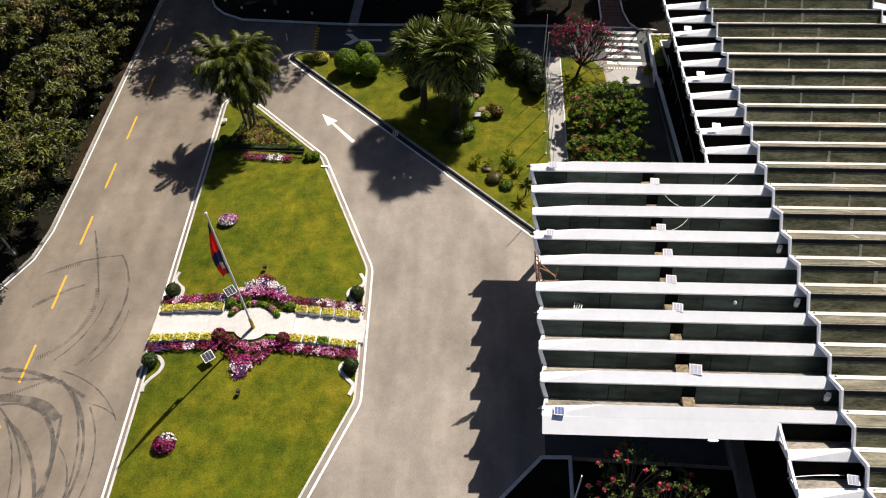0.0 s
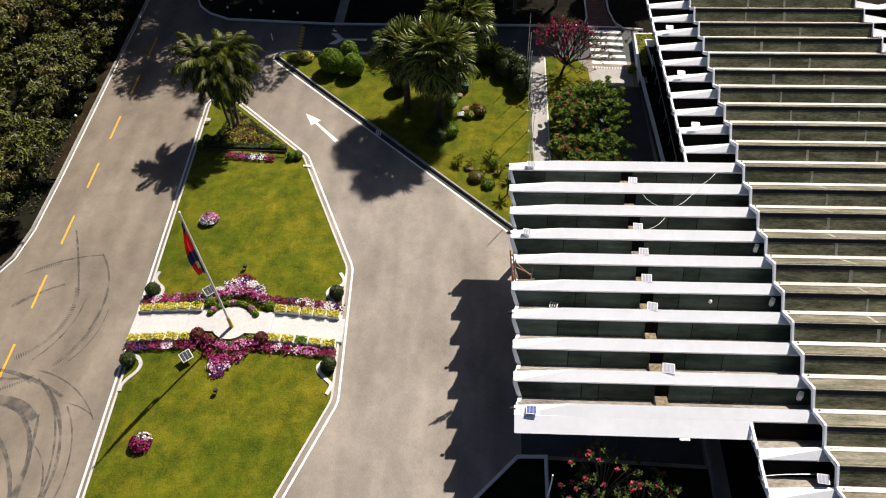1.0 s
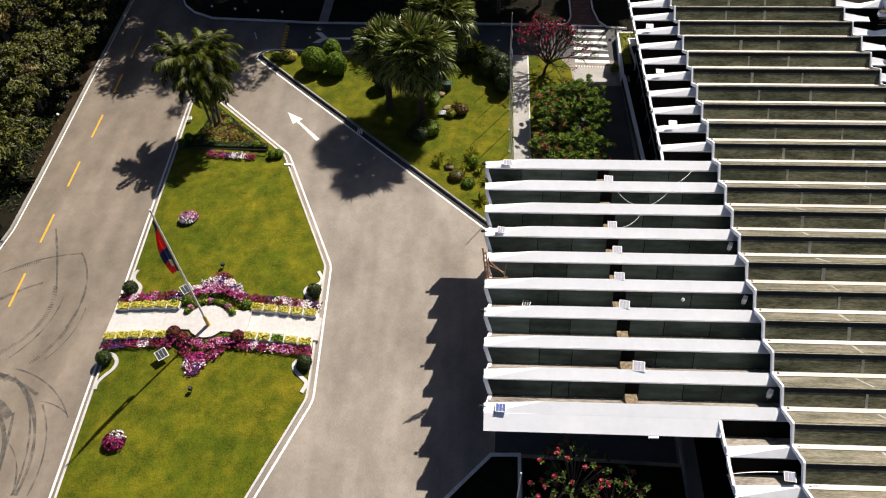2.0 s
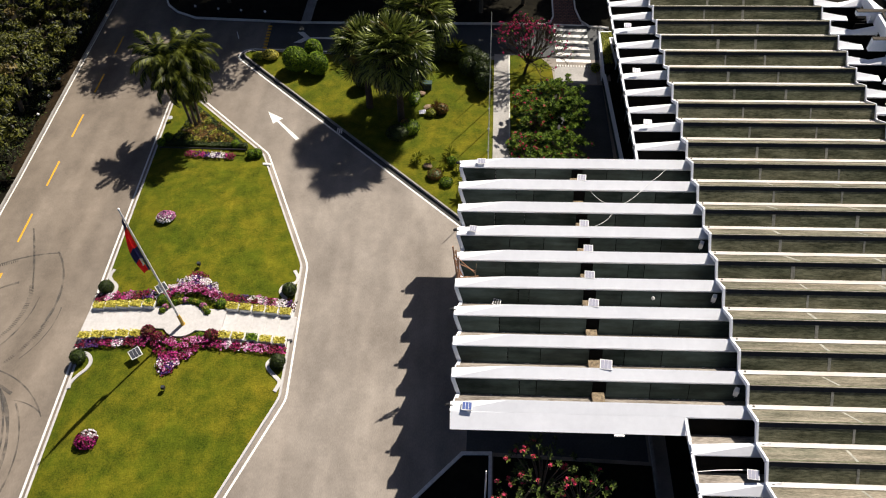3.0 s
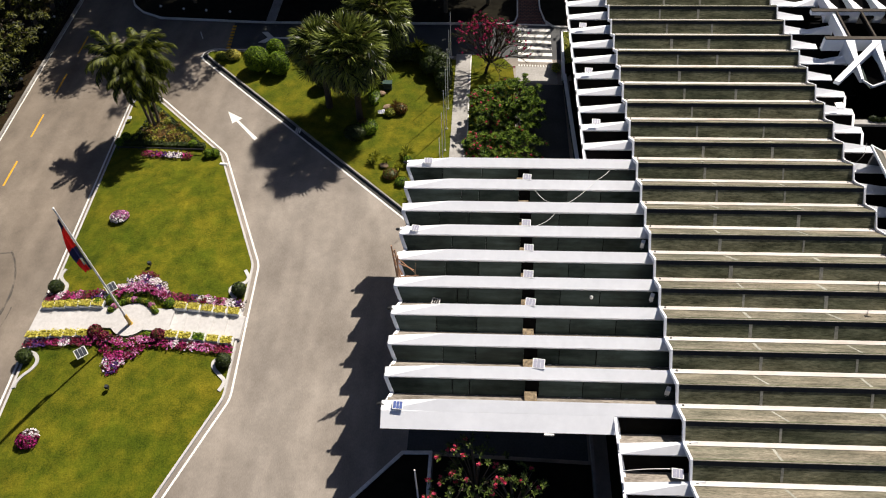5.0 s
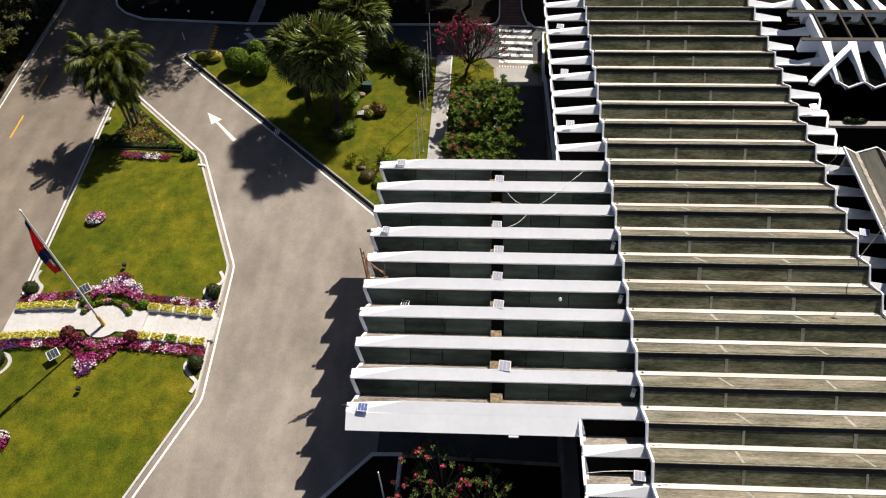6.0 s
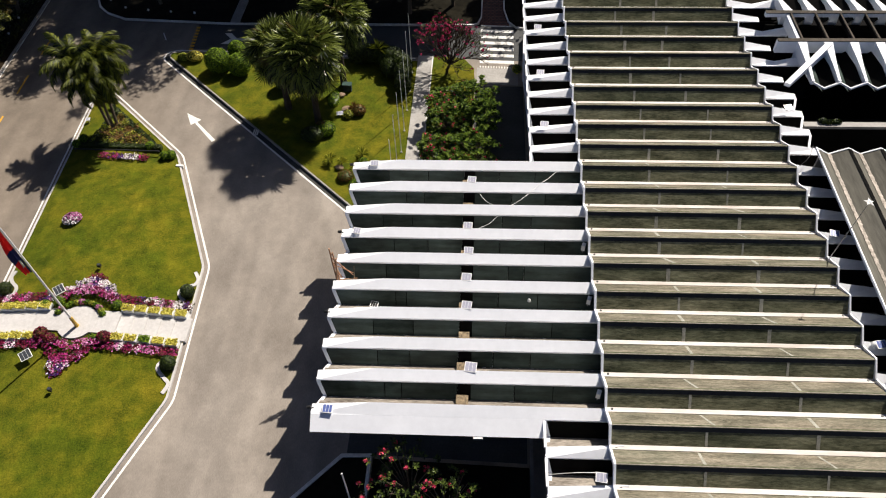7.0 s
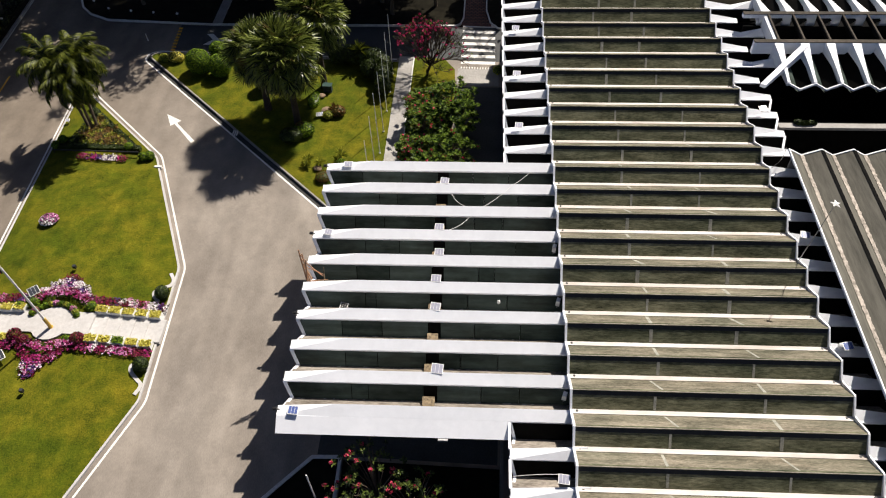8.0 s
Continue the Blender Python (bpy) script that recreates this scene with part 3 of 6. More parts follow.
def at_canopy(geo):
    return [(x - 9, y - 25, z) for x, y, z in geo[0]], geo[1]


def upstand(y, stations, z=Z_FOLD):
    """A white ridge beam through stations of (x, height): its back edge drops towards the outer tip."""
    v, f = [], []
    for x, h in stations:
        v += [(x, y, z - 0.06), (x, y, z + 0.04 + 0.14 * h), (x, y + 0.5, z + 0.04 + h), (x, y + 0.54, z - 0.3)]
    n = len(stations)
    for i in range(n - 1):
        for k in range(4):
            j = (k + 1) % 4
            f.append((4 * i + k, 4 * i + j, 4 * i + 4 + j, 4 * i + 4 + k))
    e = 4 * (n - 1)
    return v, f + [(3, 2, 1, 0), (e, e + 1, e + 2, e + 3)]


def fold(y, x0, x1, z=Z_FOLD):
    """The two plates between a ridge beam and the next: a steep south face, and a gentle north face."""
    fall = [(y, z - 0.02), (y - 0.4, z - 0.83), (y - 0.4, z - 0.95), (y + 0.05, z - 0.1)]
    rise = [(y - 0.4, z - 0.83), (y - CP + 0.5, z - 0.08), (y - CP + 0.5, z - 0.2), (y - 0.4, z - 0.95)]
    return extrude_x(fall[::-1], x0, x1), extrude_x(rise[::-1], x0, x1)


def end_trim(y, x, dx, z=Z_FOLD):
    v = [(x, y, z + 0.06), (x + 1.6 * dx, y - 0.4, z - 0.74), (x, y - CP + 0.1, z + 0.06), (x, y - CP + 0.1, z - 0.12), (x + 1.6 * dx, y - 0.4, z - 1.0), (x, y, z - 0.12)]
    w = [(a + dx, b, c) for a, b, c in v]
    return v + w, [(0, 1, 2, 3, 4, 5), (11, 10, 9, 8, 7, 6)] + [(i, i + 6, (i + 1) % 6 + 6, (i + 1) % 6) for i in range(6)]


rr = random.Random(3)
for k in range(10):
    y = C0 - CP * k
    part("ridge_beam", at_canopy(upstand(y, [(CAN_W, 0.06), (4.55, UP), (CAN_E, UP)])), M_WHITE, canopy, "white painted ridge beam")
    if k == 9:
        break
    south, north = fold(y, CAN_W + 0.2, CAN_E)
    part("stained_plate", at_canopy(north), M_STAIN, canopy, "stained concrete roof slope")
    part("end_trim", at_canopy(end_trim(y, CAN_W - 0.04, 0.18)), M_WHITE, canopy)
    laps = [CAN_W + 0.2, rr.uniform(3.6, 5.2), rr.uniform(5.6, 7.0), 8.55, rr.uniform(10.2, 11.4), rr.uniform(11.8, 13.4), CAN_E]
    for x, xn in zip(laps, laps[1:]):
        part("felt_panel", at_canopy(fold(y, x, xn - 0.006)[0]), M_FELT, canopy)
        a = [(x + s, y - t * 0.4 - 0.014, Z_FOLD - 0.03 - t * 0.79) for s, t in ((0, 0.02), (0.035, 0.02), (0.035, 0.98), (0, 0.98))]
        part("felt_lap", at_canopy((a, [(3, 2, 1, 0)])), M_DARK, canopy)
    v, f = [], []
    for j in range(60):                      # broken crust of grit along the valley
        x = CAN_W + 0.5 + (CAN_E - CAN_W - 0.8) * j / 60 + rr.uniform(-.05, .05)
        w, q = rr.uniform(0.05, 0.22), rr.uniform(0.0, 0.07)
        n = len(v)
        v += [(x, y - 0.42 - q, Z_FOLD - 0.8), (x + w, y - 0.41 - q, Z_FOLD - 0.8), (x + w, y - 0.47 - q, Z_FOLD - 0.78), (x, y - 0.46 - q, Z_FOLD - 0.78)]
        f.append((n + 3, n + 2, n + 1, n))
    part("grit", at_canopy((v, f)), M_KERB, canopy, "pale grit along a roof valley")
    # rain outlet: a flat panel with the recess's shade in its colour, and a rusty box in the valley
    part("outlet_shade_panel", at_canopy(([(8.55, y - 0.02, Z_FOLD - 0.02), (9.2, y - 0.02, Z_FOLD - 0.02), (9.2, y - 0.44, Z_FOLD - 0.82), (8.55, y - 0.415, Z_FOLD - 0.82)], [(3, 2, 1, 0)])), M_DARK, canopy)
    part("outlet_box", at_canopy(box(8.5 + rr.uniform(-.05, .05), 9.1 + rr.uniform(-.05, .05), y - 1.2, y - 0.4, Z_FOLD - 0.85, Z_FOLD - 0.40 + rr.uniform(-.08, .05))), M_RUST, canopy, "rusty rainwater outlet box")
YF = C0 - CP * 9
fas = [(CAN_W, YF - 0.004, Z_FOLD + 0.085), (12.6, YF - 0.004, Z_FOLD + 0.085), (12.6, YF - 0.72, Z_FOLD - 0.32), (CAN_W, YF - 0.72, Z_FOLD - 0.32)]
part("fascia", at_canopy((fas + [(x, y + 0.12, z - 0.12) for x, y, z in fas], [(3, 2, 1, 0), (4, 5, 6, 7), (0, 1, 5, 4), (1, 2, 6, 5), (2, 3, 7, 6), (3, 0, 4, 7)])), M_WHITE, canopy, "sloping white painted fascia")
part("north_fascia", at_canopy(box(CAN_W, CAN_E, C0 + 0.42, C0 + 0.5, Z_FOLD - 1.2, Z_FOLD - 0.05)), M_WHITE, canopy, "plain white north face")
part("soffit", at_canopy(box(CAN_W + 0.3, CAN_E, YF + 0.05, C0 - 0.1, Z_FOLD - 1.2, Z_FOLD - 1.08)), M_WHITE, canopy)
for x in (3.2, 12.3):
    for y in (C0 - 1.2, YF + 5.0):
        part("column", at_canopy(tube([(x, y, 0), (x, y, Z_FOLD - 1.1)], [0.22, 0.22], 12)), M_WHITE, canopy)
part("gutter_spout", at_canopy(box(9.35, 9.8, YF - 0.82, YF - 0.7, Z_FOLD - 0.46, Z_FOLD - 0.34)), M_METAL, canopy)


# ---- wings of short beams along the hall ----
def wing(name, label, x_in, x_out, rows, y0=C0, pitch=1.755, askew=False, first_covered=None, tied=True):
    ob = base(name, x_in, 34, 0, label, "roof wing")
    local = lambda g: ([(x - x_in, y - 34, z) for x, y, z in g[0]], g[1])
    lo, hi = min(x_in, x_out), max(x_in, x_out)
    for i in rows:
        y = y0 - pitch * i
        x_hall = east_edge(y) + 0.09 if askew else x_in
        st = [(x_out, 0.04), (x_in, 0.42)] if x_out < x_in else [(x_hall, 0.42), (x_out, 0.04)]
        if i != first_covered:
            part("beam", local(upstand(y, st)), M_WHITE, ob, "short white tapered beam")
        south, north = fold(y, x_hall + 0.02 if askew else lo + 0.1, hi - 0.02)
        # the well's shade is put into the near-black south plate
        part("shade_dark_plate", local(south), M_DARK, ob)
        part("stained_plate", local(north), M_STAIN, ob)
        if not askew:
            part("end_trim", local(end_trim(y, x_out - 0.05, 0.14)), M_WHITE, ob)
        if not tied:
            continue
        if askew:
            bar = [(x_out - 0.1, y + 0.02), (x_out + 0.03, y + 0.02), (x_out - 0.42, y - pitch + 0.5), (x_out - 0.55, y - pitch + 0.5)]
            part("tie_bar", local(prism(bar[::-1], Z_FOLD - 0.06, Z_FOLD + 0.05)), M_WHITE, ob)
            continue
        part("tie_bar", local(box(x_out - 0.07, x_out + 0.05, y - pitch + 0.5, y + 0.02, Z_FOLD - 0.06, Z_FOLD + 0.05)), M_WHITE, ob)
    return ob


wing("west_wing", "row of short white tapered beams over dark roof wells", 16.0, 12.55, range(-11, 1), 33.92)
wing("south_wing", "row of short white tapered beams over dark roof wells", 16.0, 12.6, range(9, 15), C0, CP, first_covered=9)
wing("east_wing", "row of short white tapered beams over dark roof wells", 27.4, 29.85, range(-3, 0), 33.92, askew=True)
wing("east_wing", "short white tapered beams between hall and east roof", 27.4, 30.0, range(0, 14), 33.92, askew=True, tied=False)


# ---- roofs in the east ----
east_roof = base("east_roof", 34.1, 22.92, 0, "concrete folded-plate roof with stained valleys", "building")
east_roof.matrix_basis = east_roof.matrix_basis @ pose(0, 0, 0, 0, 0, 0.7)
for i in range(9):
    x = 29.07 + 1.815 * i - 34
    for a, b in (((x, 7.8), (x + 0.8, 7.35)), ((x + 0.8, 7.35), (x + 1.815, 7.8))):
        prof = [a, b, (b[0], b[1] - 0.14), (a[0], a[1] - 0.14)]
        v = [(p, yy, z) for yy in (-17.0, 10.2) for p, z in prof]
        part("roof_plate", (v, [(0, 1, 5, 4), (1, 2, 6, 5), (2, 3, 7, 6), (3, 0, 4, 7), (3, 2, 1, 0), (4, 5, 6, 7)]), M_ROOF_NS, east_roof)
        v = [(p, yy, z + 0.05) for yy in (10.2, 10.29) for p, z in prof]
        part("edge_trim", (v, [(0, 1, 5, 4), (1, 2, 6, 5), (2, 3, 7, 6), (3, 0, 4, 7), (3, 2, 1, 0), (4, 5, 6, 7)]), M_WHITE, east_roof)
    v, f = [], []
    for j in range(421):
        yy, w = -17 + 27.2 * j / 420, max(0.03, 0.10 + 0.03 * noise.noise((j * 0.3, x, 0)) + rr.uniform(-0.012, 0.012))
        o = 0.025 * noise.noise((j * 0.21, x, 9)) + rr.uniform(-0.012, 0.012)
        v += [(x + 0.79 + o - w, yy, 7.39 + 0.56 * max(0, w - o)), (x + 0.83 + o + w * 0.7, yy, 7.39 + 0.44 * max(0, w + o))]
        if j:
            f.append((2 * j - 2, 2 * j - 1, 2 * j + 1, 2 * j))
    part("valley_mortar", (v, f), M_MORTAR, east_roof, "crumbling mortar along the valley")
    # ridge shadow, painted as a near-black raised strip
    part("ridge_shadow_strip", ([(x + 1.77, -17, 7.81), (x + 1.97, -17, 7.80), (x + 1.97, 10.2, 7.80), (x + 1.77, 10.2, 7.81), (x + 1.77, -17, 7.75), (x + 2.03, -17, 7.66), (x + 2.03, 10.2, 7.66), (x + 1.77, 10.2, 7.75)], [(0, 1, 2, 3), (1, 5, 6, 2), (0, 3, 7, 4), (4, 5, 1, 0), (3, 2, 6, 7)]), M_DARK, east_roof)
part("edge_trim", box(-5.0, -4.93, -17, 10.3, 7.7, 7.86), M_WHITE, east_roof)
# wall below the roof edge: its shade is put into the colour
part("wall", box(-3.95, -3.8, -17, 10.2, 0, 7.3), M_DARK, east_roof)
part("wall", box(-4.7, 13, 10.0, 10.15, 0, 7.2), M_WALL, east_roof)

north_roof = base("north_roof", 38, 46, 0, "white concrete roof frame with open bays and fins", "building")
nr = lambda g: ([(x - 38, y - 46, z) for x, y, z in g[0]], g[1])


def blade(x, y0, y1, z0, z1, n=7):
    """A fin that is broad and deep at the beam and curves to a thin tip."""
    v, f = [], []
    for i in range(n + 1):
        u = i / n
        y, z = y0 + (y1 - y0) * u, z0 + (z1 - z0) * u
        w = 0.30 - 0.21 * math.sin(u * math.pi / 2)
        deep = 1.3 - 1.0 * u ** 0.7
        c = x - 0.1 + 0.1 * u
        v += [(c - w, y, z), (c + w, y, z), (c + w, y, z - deep), (c - w, y, z - deep)]
    for i in range(n):
        f += [(4 * i + k, 4 * i + (k + 1) % 4, 4 * i + 4 + (k + 1) % 4, 4 * i + 4 + k) for k in range(4)]
    return v, f + [(3, 2, 1, 0), (4 * n, 4 * n + 1, 4 * n + 2, 4 * n + 3)]


for y0, x0 in ((47.1, 29.4), (43.75, 29.4)):
    part("rail", nr(box(x0, 60, y0 - 0.06, y0 + 0.28, 7.78, 7.84)), M_RAIL, north_roof, "brown weathered beam top")
    part("beam", nr(box(x0, 60, y0 - 0.06, y0 + 0.28, 6.9 if y0 < 45 else 7.5, 7.776)), M_WHITE, north_roof, "white painted beam")
for i in range(12):
    x = 31.1 + 1.7 * i
    for y0, y1, z0, z1 in ((43.7, 40.42, 7.8, 7.05), (47.45, 51.2, 7.8, 7.05)):
        part("fin", nr(blade(x, y0, y1, z0, z1)), M_WHITE, north_roof, "white tapered concrete fin")
        d = 1 if y1 < y0 else -1
        for xa, za, xb, zb in ((x, z1 - 0.02, x + 0.85, z1 - 0.5), (x + 0.85, z1 - 0.5, x + 1.7, z1 - 0.02)):
            v = [(xa, y1, za), (xb, y1, zb), (xb, y1 - 0.12 * d, zb), (xa, y1 - 0.12 * d, za), (xa, y1, za - 0.14), (xb, y1, zb - 0.14), (xb, y1 - 0.12 * d, zb - 0.14), (xa, y1 - 0.12 * d, za - 0.14)]
            part("edge_trim", nr((v, [(0, 1, 2, 3), (7, 6, 5, 4), (0, 4, 5, 1), (1, 5, 6, 2), (2, 6, 7, 3), (3, 7, 4, 0)])), M_WHITE, north_roof)
        # west-facing well plates are near black, with the wells' shade in their colour
        for xa, za, xb, zb, m in ((x + 0.2, -0.25, x + 0.85, -0.85, M_FELT), (x + 0.85, -0.85, x + 1.5, -0.25, M_DARK)):
            v = [(xa, y1, z1 + za), (xb, y1, z1 + zb), (xb, y0, z0 + zb - 0.3), (xa, y0, z0 + za - 0.3)]
            part("well_plate", nr((v, [(0, 1, 2, 3)] if d > 0 else [(3, 2, 1, 0)])), m, north_roof)
    part("cross_rail", nr(box(x - 0.06, x + 0.06, 44.05, 47.1, 7.7, 7.82)), M_RAIL, north_roof)
    # beam sides get the near-black tone that stands for their shade
    part("cross_beam", nr(box(x - 0.06, x + 0.06, 44.05, 47.0, 7.45, 7.696)), M_DARK, north_roof)
part("hip_beam", nr(([(29.2, 40.2, 7.1), (29.5, 40.0, 7.1), (32.9, 43.4, 7.82), (32.6, 43.65, 7.82), (29.2, 40.2, 6.85), (29.5, 40.0, 6.85), (32.9, 43.4, 7.1), (32.6, 43.65, 7.1)], [(0, 1, 2, 3), (0, 4, 5, 1), (1, 5, 6, 2), (2, 6, 7, 3), (3, 7, 4, 0)])), M_WHITE, north_roof, "white diagonal hip beam")
part("end_beam", nr(box(30.8, 31.1, 44.05, 47.0, 6.9, 7.7)), M_WHITE, north_roof)
for k in (-9, -8, -7, -6, -5, -4):         # beams that dip at their middle join the hall to the frame
    y = 33.92 - 1.755 * k
    south, north = fold(y, east_edge(y) + 0.15, 30.9)
    # both plates below these beams have the wells' shade painted in
    part("shade_dark_plate", nr(south), M_DARK, north_roof)
    part("shade_dark_plate", nr(north), M_DARK, north_roof)
    end = 31.0 if k in (-9, -7, -5) else 29.5
    part("tie_beam", nr(upstand(y, [(east_edge(y) + 0.13, 0.42), (29.4, 0.04), (end, 0.42 if end > 30 else 0.05)])), M_WHITE, north_roof, "white beam that dips at its middle")
# floor and walls added near black to keep sun out of the bays
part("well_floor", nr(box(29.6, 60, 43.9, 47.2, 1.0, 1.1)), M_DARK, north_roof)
part("well_sun_blocker", nr(box(29.6, 60, 47.0, 47.1, 1.1, 6.88)), M_DARK, north_roof)
part("well_sun_blocker", nr(box(29.6, 60, 43.9, 44.0, 1.1, 6.88)), M_DARK, north_roof)
# court floor and wall are coloured near black for the court's shade
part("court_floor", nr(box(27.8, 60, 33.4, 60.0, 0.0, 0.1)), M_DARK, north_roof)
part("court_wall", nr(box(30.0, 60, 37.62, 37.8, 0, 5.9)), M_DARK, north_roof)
part("ledge", nr(box(30.0, 60, 37.15, 37.6, 5.8, 6.0)), M_PAVE, north_roof, "pale planter ledge over the dark court")


# ---- solar lamps and clutter on the roofs ----
def solar_lamp(x, y, z, w, d, tilt, turn, cell, label, post=0.35, group="roof solar lamps"):
    ob = base("solar_panel", x, y, z, label, "solar panel", group)
    ob.matrix_basis = ob.matrix_basis @ pose(0, 0, 0, 0, 0, turn)
    ORIGIN.pop(ob.name)
    rot = Matrix.Translation((0, 0, post)) @ pose(0, 0, 0, tilt * 0.35)
    turned = lambda g: ([tuple(rot @ Vector(p)) for p in g[0]], g[1])
    frame_part = part("frame", turned(box(-w / 2, w / 2, -d / 2, d / 2, -0.03, 0.0)), M_POLE, ob, "white panel frame")
    n = 3
    for i in range(n):
        a = -w / 2 + 0.03 + i * (w - 0.06) / n
        part("cell", turned(box(a + 0.008, a + (w - 0.06) / n - 0.008, -d / 2 + 0.03, d / 2 - 0.03, 0.002, 0.008)), cell, frame_part)
    part("post", tube([(0, 0, 0), (0, 0, post)], [0.025, 0.025], 8), M_METAL, ob)
    return ob


BEAM_TOP = Z_FOLD + 0.22
for x, row, w, d, tilt, turn, cell in ((8.95, 1, .5, .42, 32, -6, M_CELL_PALE), (8.8, 3, .5, .42, 34, -3, M_CELL_PALE), (8.88, 4, .5, .42, 34, -3, M_CELL_PALE), (8.8, 5, .52, .44, 34, -4, M_CELL_PALE),
                                      (8.85, 6, .52, .44, 32, -8, M_CELL_PALE), (9.12, 8, .58, .5, 30, -6, M_CELL_PALE), (2.6, 9, .5, .42, 14, -3, M_CELL), (2.72, 3, .45, .4, 20, -8, M_CELL_PALE), (3.15, 0, .52, .4, 25, 0, M_CELL_PALE)):
    h = BEAM_TOP - (0.3 if x < 4 else 0)
    solar_lamp(x if x < 4 else x + 0.06, C0 - CP * row + (0.2 if x < 4 else 0.68), h, w, d, tilt, turn, cell, "small white-framed solar lamp panel on a roof beam", (0.32 if row == 9 else 0.46) if x < 4 else 0.2)
for x, row, tilt in ((13.45, -7, 32), (13.42, -4, 20), (13.45, -1, 28), (14.85, 12, 30)):
    solar_lamp(x, 33.92 - 1.755 * row + 0.25, Z_FOLD + 0.3, 0.5, 0.42, tilt, -6, M_CELL_PALE, "small white-framed solar lamp panel on a roof beam", 0.26)
for x, row, turn in ((28.8, -2, 10), (28.6, 4, -12), (28.75, 8, 8)):
    solar_lamp(x, 33.92 - 1.755 * row + 0.25, Z_FOLD + 0.3, 0.5, 0.42, 25, turn, M_CELL, "small blue solar lamp panel on a roof beam", 0.3)


solar_lamp(4.03, 22.67, Z_FOLD - 0.75, 0.42, 0.36, 24, -14, M_BLACK, "small dark solar lamp lying in a roof valley", 0.2)


def flood_light(x, y, z, turn, label="small white floodlight fixed to the roof edge"):
    ob = base("floodlight", x, y, z, label, "lamp", "roof floodlights")
    ob.matrix_basis = ob.matrix_basis @ pose(0, 0, 0, 0, 0, turn)
    housing = part("housing", box(-0.13, 0.13, -0.1, 0.1, 0.05, 0.45), M_POLE, ob)
    part("lens", box(-0.1, 0.1, -0.11, -0.102, 0.1, 0.4), M_BLACK, housing)
    part("bracket", box(-0.19, 0.19, -0.02, 0.02, 0, 0.06), M_METAL, ob)


def tip_spotlight(x, y, z):
    ob = base("spotlight", x, y, z, "small black spotlight clamped to a beam tip", "lamp", "canopy spotlights")
    part("bracket", box(-0.02, 0.16, -0.03, 0.03, -0.04, 0.02), M_BLACK, ob)
    head = part("head", tube([(-0.16, 0, 0.02), (-0.12, 0, 0.05), (0.02, 0, 0.07), (0.05, 0, 0.07)], [0.05, 0.085, 0.08, 0.03], 10), M_BLACK, ob)
    part("lens", tube([(-0.165, 0, 0.02), (-0.162, 0, 0.02)], [0.045, 0.045], 10), M_CELL_GREY, head)


for row in (0, 3, 6, 9):
    tip_spotlight(CAN_W - 0.05, C0 - CP * row + 0.3, Z_FOLD + 0.07)
for row in (3, 5, 8):
    flood_light(15.2, C0 - CP * row - 0.35, Z_FOLD - 0.3, 70)


def cable(points, radius, label, mat=M_POLE, name="cable"):
    pts = [Vector(p) for p in points]
    fine = []
    for i in range(len(pts) - 1):
        for k in range(6):
            u = k / 6
            p0, p1, p2, p3 = pts[max(i - 1, 0)], pts[i], pts[i + 1], pts[min(i + 2, len(pts) - 1)]
            fine.append(0.5 * ((2 * p1) + (p2 - p0) * u + (2 * p0 - 5 * p1 + 4 * p2 - p3) * u * u + (3 * p1 - p0 - 3 * p2 + p3) * u ** 3))
    fine.append(pts[-1])
    v, f = tube(fine, [radius] * len(fine), 5)
    return thing(name, v, f, mat, label, "cable", "roof cables")


CY = lambda r: C0 - CP * r
zt = BEAM_TOP + 0.08
cable([(14.06, 31.99, zt), (13.5, 31.36, zt), (13.0, 30.88, zt + 0.03), (12.34, 30.13, zt), (11.77, 29.54, zt), (11.29, 29.17, zt), (10.77, 29.03, zt + 0.02), (10.2, 29.19, zt), (9.78, 29.54, zt), (9.46, 30.08, zt)], 0.012, "thin white cable slung over the canopy roof")
cable([(10.52, 28.32, zt), (10.04, 27.76, zt - 0.03), (9.38, 27.32, zt)], 0.012, "thin white cable slung over the canopy roof")
cable([(13.4 - 0.65, CY(10) - 0.5, 5.9), (14.5 - 0.65, CY(10) - 0.42, 6.0), (15.7 - 0.65, CY(10) - 0.4, 6.05)], 0.018, "grey pipe across a roof well", M_METAL)
ladder = base("bamboo_ladder", 1.9, 24.05, 6.25, "broken bamboo ladder standing at the canopy edge", "ladder")
for a, b, r in (((0.0, 0.0, 0.0), (-0.22, 0.5, 1.95), 0.05), ((0.16, -0.05, 0.0), (-0.06, 0.42, 1.75), 0.045), ((0.28, 0.05, 0.05), (-0.2, 0.38, 1.2), 0.035), ((0.05, -0.1, 0.1), (0.1, 0.3, 1.4), 0.04),
                ((-0.1, 0.35, 1.35), (0.95, -0.05, 0.45), 0.03), ((0.1, 0.2, 0.9), (1.0, 0.1, 0.4), 0.025), ((0.2, -0.1, 0.1), (1.15, -0.05, 0.2), 0.03)):
    part("pole", tube([a, b], [r, r * 0.8], 7), M_BAMBOO, ladder)
part("pole", tube([(0.95, -0.05, -0.1), (1.02, 0.12, 1.0)], [0.03, 0.025], 7), M_RUST, ladder, "dark metal rod")
for i in range(6):
    u = 0.12 + 0.15 * i
    part("rung", tube([(-0.22 * u, 0.5 * u, 1.95 * u), (0.16 - 0.22 * u, 0.47 * u - 0.05, 1.75 * u)], [0.028, 0.028], 6), M_BAMBOO, ladder)
dome = base("dome_lamp", 12.15, 22.95, Z_FOLD - 0.35, "small white dome lamp on the roof felt", "lamp")
part("dome", tube([(0, 0, 0), (0, 0, 0.08), (0, -0.02, 0.14), (0, -0.03, 0.17)], [0.1, 0.09, 0.06, 0.01], 12), M_POLE, dome)
